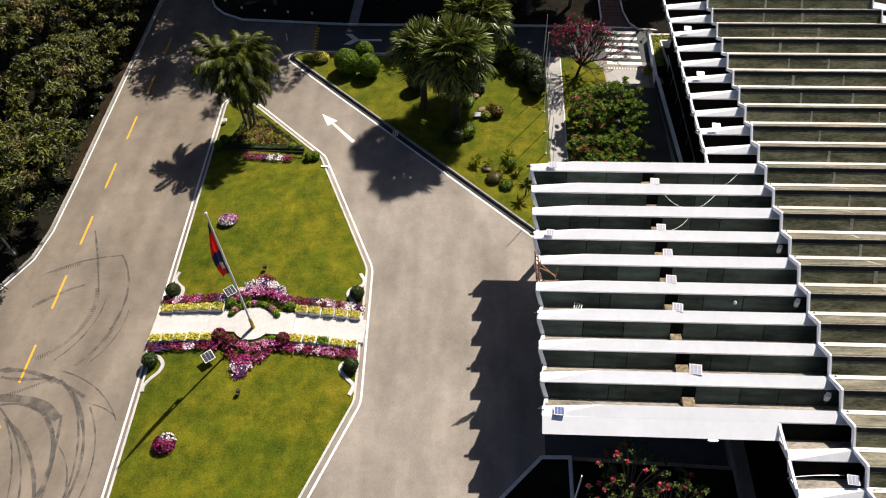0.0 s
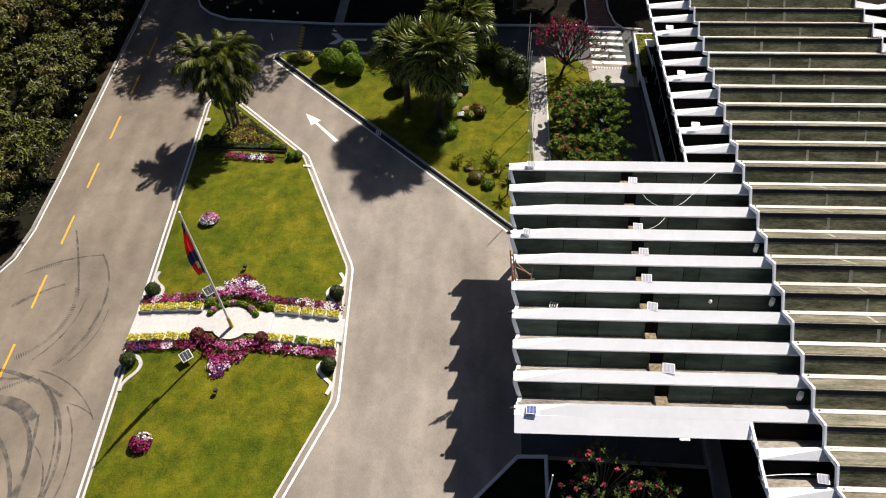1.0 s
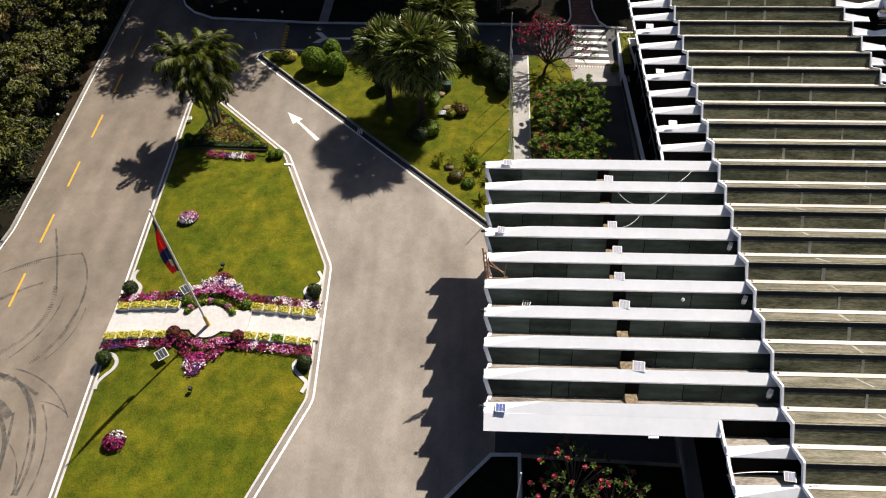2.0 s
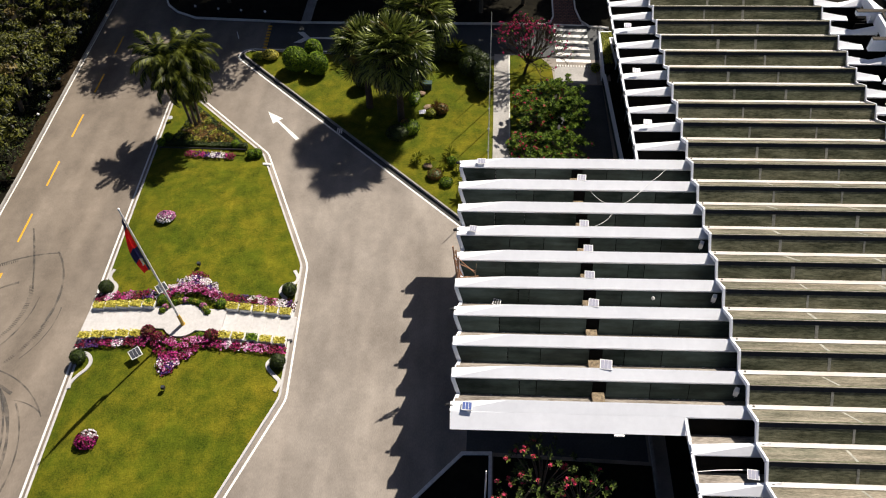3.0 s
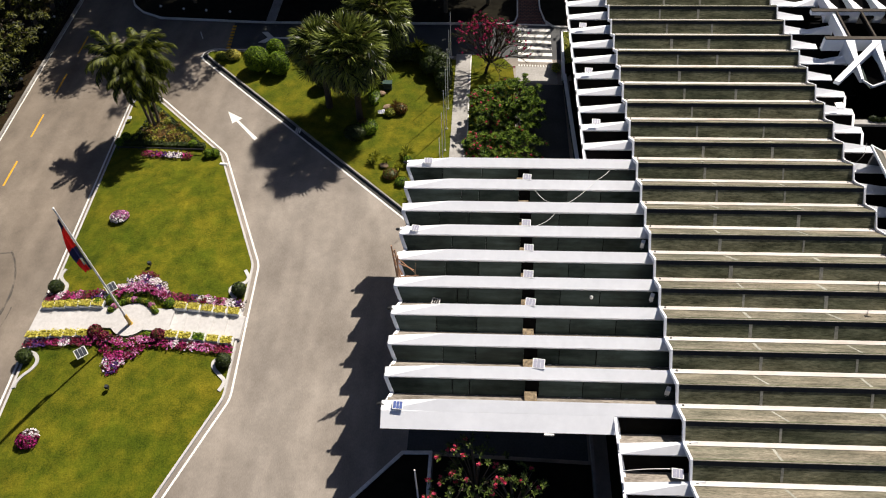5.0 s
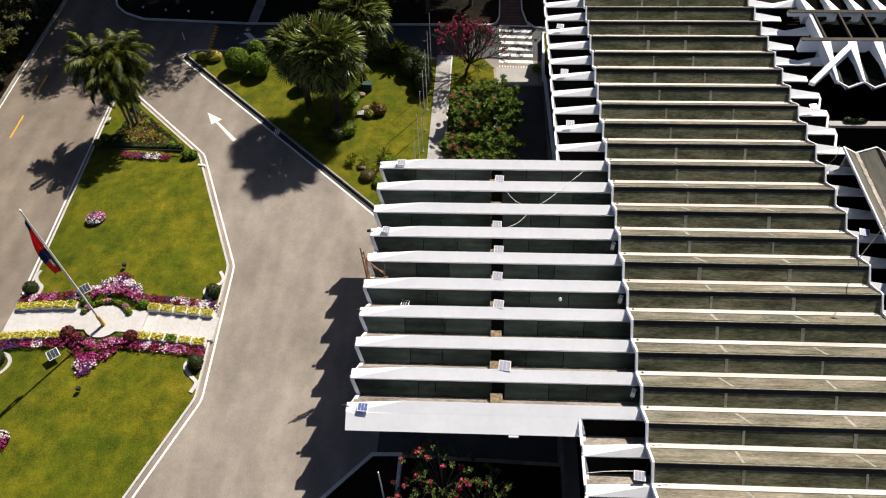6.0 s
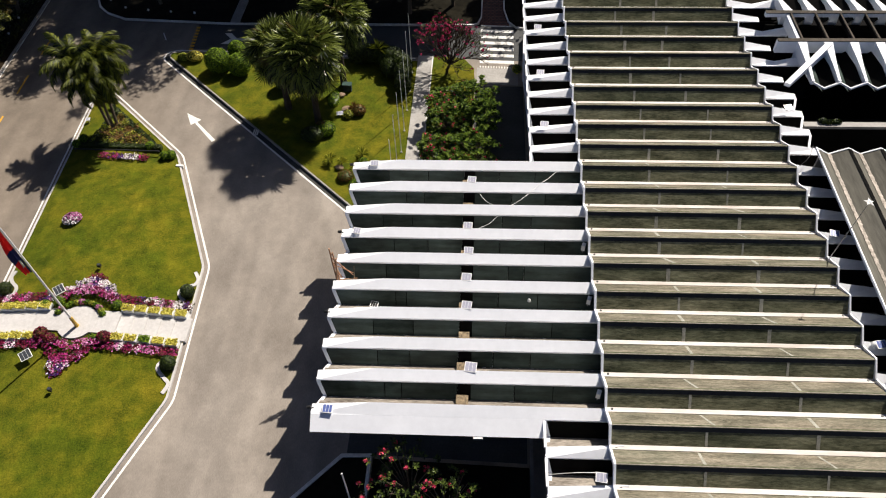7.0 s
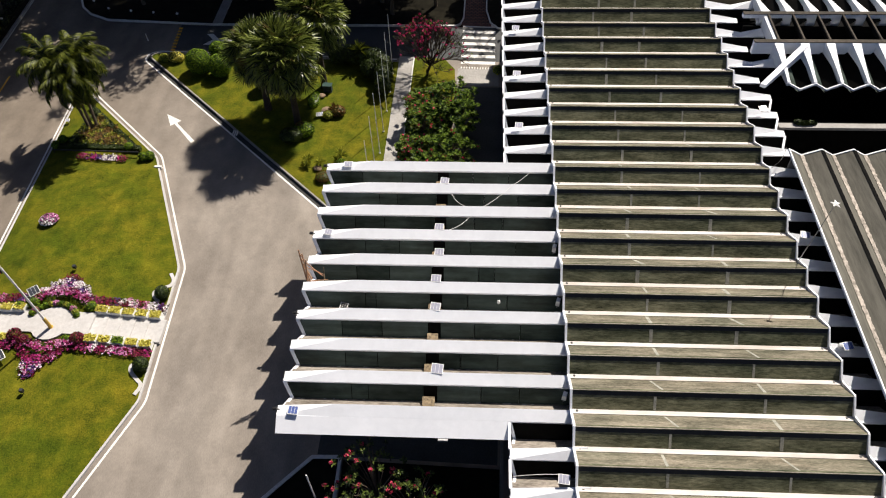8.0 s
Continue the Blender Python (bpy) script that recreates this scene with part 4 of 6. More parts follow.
part("stem", tube([(0, 0, -0.3), (0, 0, 0)], [0.02, 0.02], 6), M_METAL, dome)
satellite = base("globe_lamp", 28.5, 20.2, 6.3, "small white globe lamp on the wing roof", "lamp")
part("globe", tube([(0, 0, 0.5), (0, 0, 0.56), (0, 0, 0.66), (0, 0, 0.76), (0, 0, 0.82)], [0.05, 0.13, 0.17, 0.13, 0.04], 10), M_POLE, satellite)
part("post", tube([(0, 0, -0.6), (0, 0, 0.5)], [0.02, 0.02], 6), M_METAL, satellite)
cable([(27.8, 32.2, 6.9), (28.7, 32.9, 7.2), (29.4, 34.2, 7.0)], 0.018, "black cable over the roofs", M_BLACK)
star = base("star_lamp", 27.85, 25.46, 6.93, "white star-shaped lamp on a tall thin grey pole", "lamp")
part("pole", tube([(0, 0, 0), (-0.02, -0.24, 2.4), (-0.07, -0.52, 4.86)], [0.026, 0.022, 0.018], 8), M_METAL, star)
part("foot", box(-0.09, 0.09, -0.09, 0.09, -0.1, 0.05), M_METAL, star)
arms = [((0.24 if i % 2 == 0 else 0.11) * (1 + 0.12 * (i % 3)), i * math.pi / 5 + 0.2) for i in range(10)]
v = [(-0.07, -0.52, 4.97)] + [(-0.07 + r * math.cos(a), -0.52 + r * math.sin(a), 4.92) for r, a in arms] + [(-0.07, -0.52, 4.82)]
part("star", (v, [(0, 1 + i, 1 + (i + 1) % 10) for i in range(10)] + [(11, 1 + (i + 1) % 10, 1 + i) for i in range(10)]), M_POLE, star)


# ---- island path, steps and planters ----
OLD_FIT["on"] = True


def disc(x, y, r, z0, z1, n=28):
    return prism([(x + r * math.cos(2 * math.pi * i / n), y + r * math.sin(2 * math.pi * i / n)) for i in range(n)], z0, z1)


PX, PY = -14.45, 24.5
path_steps = base("stepped_path", PX, PY, 0, "pale stone path that climbs in low steps to a flagpole", "path", kind="structure")
ps = lambda g: ([(x - PX, y - PY, z) for x, y, z in g[0]], g[1])
part("platform", ps(joined(disc(PX, PY - 0.05, 1.2, 0.0, 0.72), box(-16.4, -11.9, 23.75, 25.35, 0.0, 0.716))), M_PATH, path_steps)
for i in range(5):
    xa, xb = -16.4 - 0.84 * (i + 1), -16.4 - 0.84 * i
    z = island_height(xb, 24.4) + 0.05
    if i == 4:
        xa = -20.75
    part("step", ps(prism([(xa, 23.3 + 0.02 * (xa + 20)), (xb, 23.3 + 0.02 * (xb + 20)), (xb, 25.2 + 0.02 * (xb + 20)), (xa, 25.2 + 0.02 * (xa + 20))], 0.0, z)), M_PATH, path_steps)
    xa, xb = -11.9 + 0.84 * i, -11.9 + 0.84 * (i + 1)
    z = island_height(xa, 24.4) + 0.05
    if i == 4:
        xb = -7.55
    part("step", ps(prism([(xa, 23.78), (xb, 23.78), (xb, 25.42), (xa, 25.42)], 0.0, z)), M_PATH, path_steps)


def planter(x, y, z, mat, label):
    ob = base("planter_box", x, y, z, label, "planter", "path planters")
    tub = part("box", joined(box(-0.37, 0.37, -0.24, -0.18, -0.3, 0.24), box(-0.37, 0.37, 0.18, 0.24, -0.3, 0.24), box(-0.37, -0.31, -0.18, 0.18, -0.3, 0.24), box(0.31, 0.37, -0.18, 0.18, -0.3, 0.24)), M_POLE, ob, "white planter box")
    part("soil", box(-0.31, 0.31, -0.18, 0.18, -0.28, 0.2), M_SHADED_SOIL, tub)
    rng = np.random.default_rng(int(abs(x) * 100 + y * 7))
    p = np.stack([rng.uniform(-0.35, 0.35, 330), rng.uniform(-0.23, 0.23, 330), rng.uniform(0.2, 0.38, 330)], 1)
    part("blossom", leaves(p, np.tile((0, 0, 1.0), (330, 1)), 0.05, rng, 0.85, 0.5), mat, ob, "")
    return ob


for i in range(5):
    xl, xr = -16.85 - 0.83 * i, -11.65 + 0.83 * i
    planter(xl, 25.42 - 0.02 * i, island_height(xl, 24.4) + 0.07, M_YELLOWLEAF, "white planter box full of yellow flowers")
    planter(xl - 0.1, 23.22 - 0.02 * i, island_height(xl - 0.1, 24.4) + 0.07, M_YELLOWLEAF, "white planter box full of yellow flowers")
    planter(xr + 0.05, 25.6, island_height(xr + 0.05, 24.4) + 0.07, M_YELLOWLEAF, "white planter box full of yellow flowers")
    planter(xr + 0.1, 23.5, island_height(xr + 0.1, 24.4) + 0.07, M_TOPIARY if i == 2 else M_YELLOWLEAF, "white planter box with leafy green plants" if i == 2 else "white planter box full of yellow flowers")


# ---- flower beds ----
def flower_patch(outline, height, petals, colour, rng, parent, drift=(0, 1), name="blossom"):
    """Petals over a low cushion inside a polygon; each colour keeps mostly to drifts of its own."""
    xs, ys = [p[0] for p in outline], [p[1] for p in outline]
    pts = []
    while len(pts) < petals:
        x, y = rng.uniform(min(xs), max(xs)), rng.uniform(min(ys), max(ys))
        inside = False
        for i, a in enumerate(outline):
            b = outline[i - 1]
            if (a[1] > y) != (b[1] > y) and x < (b[0] - a[0]) * (y - a[1]) / (b[1] - a[1]) + a[0]:
                inside = not inside
        own = int(min(max(noise.noise((x * 1.5, y * 1.5, 7)) * 0.9 + 0.5, 0), 0.99) * drift[1]) == drift[0]
        if inside and (own or rng.uniform(0, 1) < 0.12):
            cushion = 0.75 + 0.35 * noise.noise((x * 2.2, y * 2.2, 0))
            pts.append((x + rng.normal(0, 0.06), y + rng.normal(0, 0.06), island_height(x, y) + height * cushion + rng.uniform(-0.08, 0.03)))
    pts = np.array(pts) - np.array(ORIGIN[parent.name])
    return part(name, leaves(pts, np.tile((0, 0, 1.0), (len(pts), 1)), 0.058, rng, 0.85, 0.4), M_FLOWER[colour], parent, colour + " petunia flowers")


def flower_bed(label, cells, density=330, green=110):
    c = cells[0][0][0]
    ob = base("flower_bed", c[0], c[1], island_height(*c), label, "flower bed")
    rng = np.random.default_rng(int(abs(c[0] * 31 + c[1] * 17)))
    leaf = []
    for outline, height, colours in cells:
        area = abs(sum(a[0] * b[1] - b[0] * a[1] for a, b in zip(outline, outline[1:] + outline[:1]))) / 2
        for i, colour in enumerate(colours):
            flower_patch(outline, height, max(12, int(area * density / len(colours))), colour, rng, ob, (i, len(colours)))
        cx, cy = sum(p[0] for p in outline) / len(outline), sum(p[1] for p in outline) / len(outline)
        for _ in range(int(area * green)):
            a, b = rng.integers(0, len(outline)), rng.uniform(0, 1) ** 0.5
            p, q = outline[a], outline[(a + 1) % len(outline)]
            u = rng.uniform(0, 1)
            x, y = cx + (p[0] + (q[0] - p[0]) * u - cx) * b, cy + (p[1] + (q[1] - p[1]) * u - cy) * b
            leaf.append((x, y, island_height(x, y) + height * rng.uniform(0.1, 0.75)))
    leaf = np.array(leaf) - np.array(ORIGIN[ob.name])
    part("foliage", leaves(leaf, np.tile((0, 0, 1.0), (len(leaf), 1)), 0.07, rng, 0.6), M_HEDGE, ob)
    return ob


def row_cells(x0, x1, ya, yb, pattern, height=0.32):
    n = len(pattern)
    out = []
    for i, cols in enumerate(pattern):
        a, b = x0 + (x1 - x0) * i / n, x0 + (x1 - x0) * (i + 1) / n
        dy = lambda x: (yb - ya) * (x - x0) / (x1 - x0)
        out.append(([(a, ya + dy(a)), (b, ya + dy(b)), (b, ya + dy(b) + 0.55), (a, ya + dy(a) + 0.55)], height, cols))
    return out


flower_bed("row of crimson, pink and white petunias", row_cells(-20.7, -16.2, 25.75, 25.95, (("crimson",), ("white", "pink"), ("crimson", "magenta"), ("pink", "magenta"), ("crimson",), ("crimson", "purple"), ("white", "pink"))))
flower_bed("row of crimson, purple and white petunias", row_cells(-12.6, -7.75, 26.05, 25.95, (("magenta", "crimson"), ("crimson",), ("crimson", "purple"), ("white", "crimson"), ("pink", "white"), ("pink", "crimson"), ("white",), ("purple", "white", "crimson"))))
flower_bed("row of purple, white and crimson petunias", row_cells(-20.5, -16.1, 22.35, 22.5, (("crimson", "purple"), ("purple", "crimson"), ("crimson", "magenta"), ("white", "pink"), ("crimson",), ("crimson", "magenta"))))
flower_bed("row of magenta, pink and white petunias", row_cells(-12.7, -7.75, 22.65, 22.6, (("crimson", "magenta"), ("crimson", "magenta"), ("pink", "white"), ("crimson", "magenta"), ("white", "pink", "crimson"), ("pink", "magenta"), ("crimson", "pink"), ("crimson",), ("crimson", "magenta"))))


def band(pts, w, height, cols):
    return (pts + [(x, y + w) for x, y in reversed(pts)], height, cols)


flower_bed("mound of crimson, white and pink petunias", [
    band([(-15.0, 27.35), (-14.4, 27.7), (-13.7, 27.4)], 0.5, 0.3, ("crimson",)),
    band([(-15.6, 26.85), (-14.4, 27.35), (-12.9, 26.75)], 0.5, 0.35, ("white", "white", "purple")),
    band([(-16.0, 26.4), (-14.4, 26.95), (-12.5, 26.2)], 0.45, 0.42, ("white", "pink", "purple")),
    band([(-16.1, 25.8), (-15.2, 26.3), (-14.2, 26.5), (-13.2, 26.25), (-12.4, 25.7)], 0.5, 0.5, ("magenta", "pink", "crimson"))])
flower_bed("mound of magenta and purple petunias", [
    band([(-16.1, 22.75), (-15.0, 22.6), (-14.2, 22.3), (-13.2, 22.7), (-12.3, 22.9)], 0.55, 0.55, ("magenta", "pink", "crimson")),
    band([(-15.7, 22.2), (-14.3, 21.6), (-12.9, 22.3)], 0.5, 0.4, ("crimson", "crimson", "magenta")),
    band([(-15.1, 21.75), (-14.4, 21.3), (-13.2, 21.9)], 0.45, 0.35, ("pink", "crimson", "magenta")),
    band([(-15.0, 21.2), (-14.6, 20.8), (-13.8, 21.3)], 0.5, 0.3, ("white", "pink", "purple")),
    band([(-14.9, 20.85), (-14.5, 20.6), (-14.0, 20.9)], 0.35, 0.25, ("crimson", "purple"))])


def bush(x, y, z, rx, ry, rz, mat, label, name="shrub", n=700, size=0.07, seed=None, group="", petals="", category="shrub"):
    """A clipped or loose shrub: a dense shell of small leaves round a dark core."""
    rng = np.random.default_rng(seed if seed is not None else int(abs(x * 57 + y * 31)))
    ob = base(name, x, y, z, label, category, group)
    me = bmesh.new()
    bmesh.ops.create_icosphere(me, subdivisions=2, radius=1.0)
    for v in me.verts:
        v.co *= 1 + 0.1 * noise.noise(v.co * 2.0 + Vector((x, y, 0)))
        v.co = Vector((v.co.x * rx * 0.86, v.co.y * ry * 0.86, rz + v.co.z * rz * 0.86))
    part("core", me, M_HEDGE, ob)
    p, d = ball_points(n, (0, 0, rz), (rx, ry, rz), rng, 0.86, -0.95)
    part("foliage", leaves(p, d * 1.5, size, rng, 0.55), mat, ob)
    if petals:
        p, d = ball_points(n // 2, (0, 0, rz), (rx * 1.03, ry * 1.03, rz * 1.05), rng, 0.93, 0.0)
        part("blossom", leaves(p, d, size, rng, 0.8), M_FLOWER[petals], ob)
    return ob


for x, y, m, r in ((-16.9, 25.55, M_TOPIARY, 0.3), (-16.05, 25.75, M_TOPIARY, 0.36), (-12.35, 25.75, M_TOPIARY, 0.36), (-16.2, 23.35, M_BRONZE, 0.42), (-15.6, 23.05, M_BRONZE, 0.36), (-12.3, 23.35, M_BRONZE, 0.42), (-13.0, 23.3, M_TOPIARY, 0.3)):
    bush(x, y, island_height(x, y), r, r, r * 0.8, m, "low leafy shrub among the petunias", n=420, size=0.06, group="bed shrubs", petals="crimson" if m is M_BRONZE else "")
arc = [(PX + 1.55 * math.cos(a), PY + 1.35 * math.sin(a)) for a in [radians(d) for d in range(25, 160, 12)]]
for i, (x, y) in enumerate(arc):
    bush(x, y, island_height(x, y), 0.22, 0.19, 0.2, M_LIME if i % 3 == 1 else M_TOPIARY, "low leafy shrub among the petunias", n=200, size=0.055, group="bed shrubs", petals="pink" if i % 4 == 2 else "")

for x, y, c1, c2 in ((-18.15, 32.7, "white", "pink"), (-17.5, 16.5, "crimson", "magenta")):
    h = island_height(x, y)
    ob = bush(x, y, h - 0.08, 0.62, 0.55, 0.26, M_HEDGE, "round clump of %s and %s petunias on the lawn" % (c1, c2), "flower_clump", 500, 0.06, petals=c1, category="flower bed")
    rng = np.random.default_rng(int(-x * 10))
    p, d = ball_points(260, (0.05, -0.1 if c1 == "crimson" else 0.1, 0.26), (0.66, 0.5, 0.3), rng, 0.95, 0.0)
    part("blossom", leaves(p, d, 0.06, rng, 0.8), M_FLOWER[c2], ob)
    if c1 == "crimson":
        p, d = ball_points(120, (0.1, 0.22, 0.28), (0.5, 0.36, 0.3), rng, 0.95, 0.1)
        part("blossom", leaves(p, d, 0.06, rng, 0.8), M_FLOWER["white"], ob)

# clipped balls with curved stone edging
for x, y, pts in ((-20.2, 26.7, [(-20.38, 28.4), (-20.5, 27.9), (-20.2, 27.45), (-19.75, 27.07), (-19.66, 26.63), (-19.88, 26.21), (-20.2, 25.95)]),
                  (-8.35, 27.25, [(-8.42, 29.05), (-8.08, 28.5), (-8.2, 28.05), (-8.73, 27.8), (-8.98, 27.42), (-8.87, 27.07), (-8.5, 26.74)]),
                  (-20.05, 21.6, [(-20.0, 19.7), (-20.03, 20.06), (-19.77, 20.52), (-19.38, 20.96), (-19.28, 21.46), (-19.6, 21.91), (-20.1, 22.1)]),
                  (-8.02, 22.05, [(-7.9, 20.25), (-7.76, 20.65), (-7.76, 20.95), (-8.1, 21.25), (-8.56, 21.67), (-8.66, 22.05), (-8.4, 22.37)])):
    z = island_height(x, y)
    bush(x, y, z - 0.05, 0.48, 0.48, 0.44, M_HEDGE, "dark clipped round box ball", "topiary_ball", 1100, 0.05, group="island topiary")
    fine = []
    for i in range(len(pts) - 1):
        p0, p1, p2, p3 = [Vector(pts[min(max(j, 0), len(pts) - 1)]) for j in (i - 1, i, i + 1, i + 2)]
        fine += [tuple(0.5 * ((2 * p1) + (p2 - p0) * u + (2 * p0 - 5 * p1 + 4 * p2 - p3) * u * u + (3 * p1 - p0 - 3 * p2 + p3) * u ** 3)) for u in (0, 0.25, 0.5, 0.75)]
    fine.append(pts[-1])
    v, f = strip(fine, -0.11, 0.11, 0, 1)
    v = [(a, b, island_height(a, b) + (0.06 if c else -0.1)) for a, b, c in v]
    thing("stone_edging", v, f, M_PATH, "curved pale stone edging round a clipped ball", "edging", "island edgings")

# ---- flagpole ----
OLD_FIT["on"] = False
# the pole is tilted southwards to fit the camera's view
flagpole = base("flagpole", -14.78, 24.33, 0.72, "tall white flagpole with a limp flag, tilted to fit the camera's view", "flagpole")
part("pole", tube([(0, 0, 0), (0.08, -0.29, 5.4), (0.16, -0.57, 10.72)], [0.07, 0.06, 0.042], 12), M_POLE, flagpole)
part("sleeve", tube([(0, 0, 0), (0, 0, 0.05), (0.015, -0.05, 0.95), (0.015, -0.05, 1.0)], [0.15, 0.115, 0.105, 0.07], 12), M_BRASS, flagpole, "yellow painted pole sleeve")
part("finial", tube([(0.16, -0.57, 10.72), (0.16, -0.57, 10.77), (0.16, -0.57, 10.84), (0.16, -0.57, 10.88)], [0.03, 0.07, 0.06, 0.01], 10), M_POLE, flagpole)


def cloth(u0, u1, s0, s1, edge=lambda u: 0.0, n=16, m=8):
    """A patch of the hanging flag: u runs down the pole, s out from it; edge slants the inner border."""
    v, f = [], []
    for i in range(n + 1):
        u = u0 + (u1 - u0) * i / n
        wide = 0.1 + 0.46 * math.sin(min(1.0, u * 1.02) * math.pi * 0.72) ** 1.2
        h = 10.2 - 4.4 * u
        for j in range(m + 1):
            s = s0 + edge(u) + (s1 - s0 - edge(u)) * j / m
            fold_depth = 0.13 * math.sin(s * 9 + u * 4) * s ** 0.5
            v.append((0.015 * h - 0.04 - s * wide * 0.8, -0.053 * h - 0.07 + fold_depth - 0.25 * s * wide, h - 0.35 * s * (1 - u) - 0.3 * s * s * u))
    for i in range(n):
        for j in range(m):
            a = i * (m + 1) + j
            f.append((a, a + 1, a + m + 2, a + m + 1))
    return v, f


flag = part("flag", cloth(0.16, 0.52, 0.0, 1.0), M_FLAG_RED, flagpole, "limp red, blue and white cloth flag")
part("flag_field", cloth(0.0, 0.16, 0.0, 1.0), M_FLAG_BLUE, flag, "dark blue cloth")
part("flag_field", cloth(0.52, 0.74, 0.0, 1.0), M_FLAG_BLUE, flag, "dark blue cloth")
part("flag_triangle", cloth(0.74, 0.88, 0.15, 0.62, lambda u: 2.2 * (u - 0.74)), M_POLE, flag, "white cloth")
part("flag_field", cloth(0.74, 0.97, 0.62, 1.0), M_FLAG_RED, flag, "red cloth")
part("flag_field", cloth(0.88, 1.0, 0.45, 0.62), M_FLAG_RED, flag, "red cloth")
part("flag_field", cloth(0.74, 0.88, 0.0, 0.15), M_FLAG_BLUE, flag, "dark blue cloth")
part("flag_field", cloth(0.88, 1.0, 0.0, 0.45), M_FLAG_BLUE, flag, "dark blue cloth")

# ---- lamps on the island ----
OLD_FIT["on"] = True
for x, y in ((-16.3, 26.5), (-16.4, 21.75)):
    z = island_height(x, y)
    ob = solar_lamp(x, y, z, 0.66, 0.64, 26, 40, M_CELL_GREY, "white-framed solar panel on a short post in the lawn", 0.5, "island solar panels")
for x, y in ((-14.6, 28.7), (-14.15, 19.75)):
    z = island_height(x, y)
    ob = base("spotlight", x, y, z, "small black spotlight aimed at the flag", "lamp", "flag spotlights")
    part("stake", tube([(0, 0, -0.05), (0, 0, 0.25)], [0.02, 0.02], 6), M_BLACK, ob)
    head = part("head", box(-0.1, 0.1, -0.09, 0.09, 0.2, 0.42), M_BLACK, ob)
    part("lens", box(-0.08, 0.08, -0.07, 0.07, 0.424, 0.43), M_CELL_GREY, head)

# ---- planted triangle at the island's tip ----
def hedge_run(points, w, h, label, mat=M_HEDGE, density=260):
    rng = np.random.default_rng(int(abs(points[0][0] * 91)))
    x0, y0 = points[0]
    z0 = island_height(x0, y0) if x0 < -7 else 0.16
    ob = base("clipped_hedge", x0, y0, z0, label, "hedge")
    core, pts, nrm = [], [], []
    for (ax, ay), (bx, by) in zip(points, points[1:]):
        v, f = strip([(ax - x0, ay - y0), (bx - x0, by - y0)], -w * 0.42, w * 0.42, -0.15, h * 0.9)
        core.append((v, f))
        L = math.dist((ax, ay), (bx, by))
        n = int(L * density)
        u, s, t = rng.uniform(0, 1, n), rng.uniform(-0.5, 0.5, n) * w, rng.uniform(0, 1, n)
        dx, dy = (bx - ax) / L, (by - ay) / L
        top = t < 0.6
        s = np.where(top, s, np.sign(s) * 0.5 * w)
        z = np.where(top, h, rng.uniform(0, h, n))
        pts.append(np.stack([ax - x0 + (bx - ax) * u - dy * s, ay - y0 + (by - ay) * u + dx * s, z], 1))
        nrm.append(np.stack([np.where(top, 0, -dy * np.sign(s)), np.where(top, 0, dx * np.sign(s)), np.where(top, 1.0, 0.2)], 1))
    part("core", joined(*core), M_HEDGE, ob)
    part("foliage", leaves(np.concatenate(pts), np.concatenate(nrm), 0.06, rng, 0.55), mat, ob)
    return ob


hedge_run([(-20.9, 40.35), (-14.3, 40.5)], 0.45, 0.35, "low clipped hedge round a planted triangle")
hedge_run([(-14.8, 40.65), (-20.0, 45.2)], 0.4, 0.35, "low clipped hedge round a planted triangle")
rng = np.random.default_rng(77)
cover = base("ground_cover", -18.3, 42.3, island_height(-18.3, 42.3), "bed of olive and bronze foliage under palms", "shrub bed", kind="stuff")
for mat, n in ((M_LIME, 800), (M_BRONZE, 1700), (M_HEDGE, 2200)):
    a, b = rng.uniform(0, 1, n), rng.uniform(0, 1, n)
    flip = a + b > 1
    a, b = np.where(flip, 1 - a, a), np.where(flip, 1 - b, b)
    if mat is M_HEDGE:
        pts = np.stack([-20.4 + 5.6 * a + 1.0 * b, 40.7 + 3.9 * b, np.zeros(n)], 1)
    else:
        k = rng.integers(0, 40, n)
        cx, cy = rng.uniform(0, 1, 40), rng.uniform(0, 1, 40)
        fl = cx + cy > 1
        cx, cy = np.where(fl, 1 - cx, cx), np.where(fl, 1 - cy, cy)
        pts = np.stack([-19.9 + 4.9 * cx[k] + 1.2 * cy[k] + rng.normal(0, .16, n), 40.9 + 3.5 * cy[k] + rng.normal(0, .16, n), np.full(n, 0.06)], 1)
    pts[:, 2] += np.array([0.1 + 0.2 * noise.noise((p[0] * 1.8, p[1] * 1.8, 3)) for p in pts]) + 0.1
    pts -= np.array((-18.3, 42.3, 0))
    part("foliage", leaves(pts, np.tile((0, 0, 1.0), (n, 1)), 0.075, rng, 0.6), mat, cover)
flower_bed("short bed of crimson, white and purple petunias", row_cells(-18.7, -15.0, 38.95, 39.05, (("crimson",), ("crimson", "magenta"), ("purple", "crimson"), ("magenta",), ("purple",), ("white",), ("purple", "white"), ("white",), ("magenta", "crimson"), ("crimson",)), 0.3))
rail = base("low_rail", -20.9, 39.85, island_height(-20.9, 39.85), "low dark metal rail on short posts", "rail")
part("bar", tube([(0, 0, 0.32), (6.7, 0.05, 0.4)], [0.05, 0.05], 8), M_BLACK, rail)
for i in range(5):
    part("post", tube([(1.65 * i, 0, -0.1), (1.65 * i, 0, 0.36)], [0.035, 0.035], 6), M_BLACK, rail)
for x, y in ((-13.75, 39.6), (-13.3, 39.75), (-15.2, 40.55), (-20.9, 40.4), (-20.6, 41.0)):
    bush(x, y, island_height(x, y) - 0.05, 0.36, 0.36, 0.34, M_TOPIARY, "small clipped round shrub", "topiary_ball", 500, 0.06, group="island topiary")
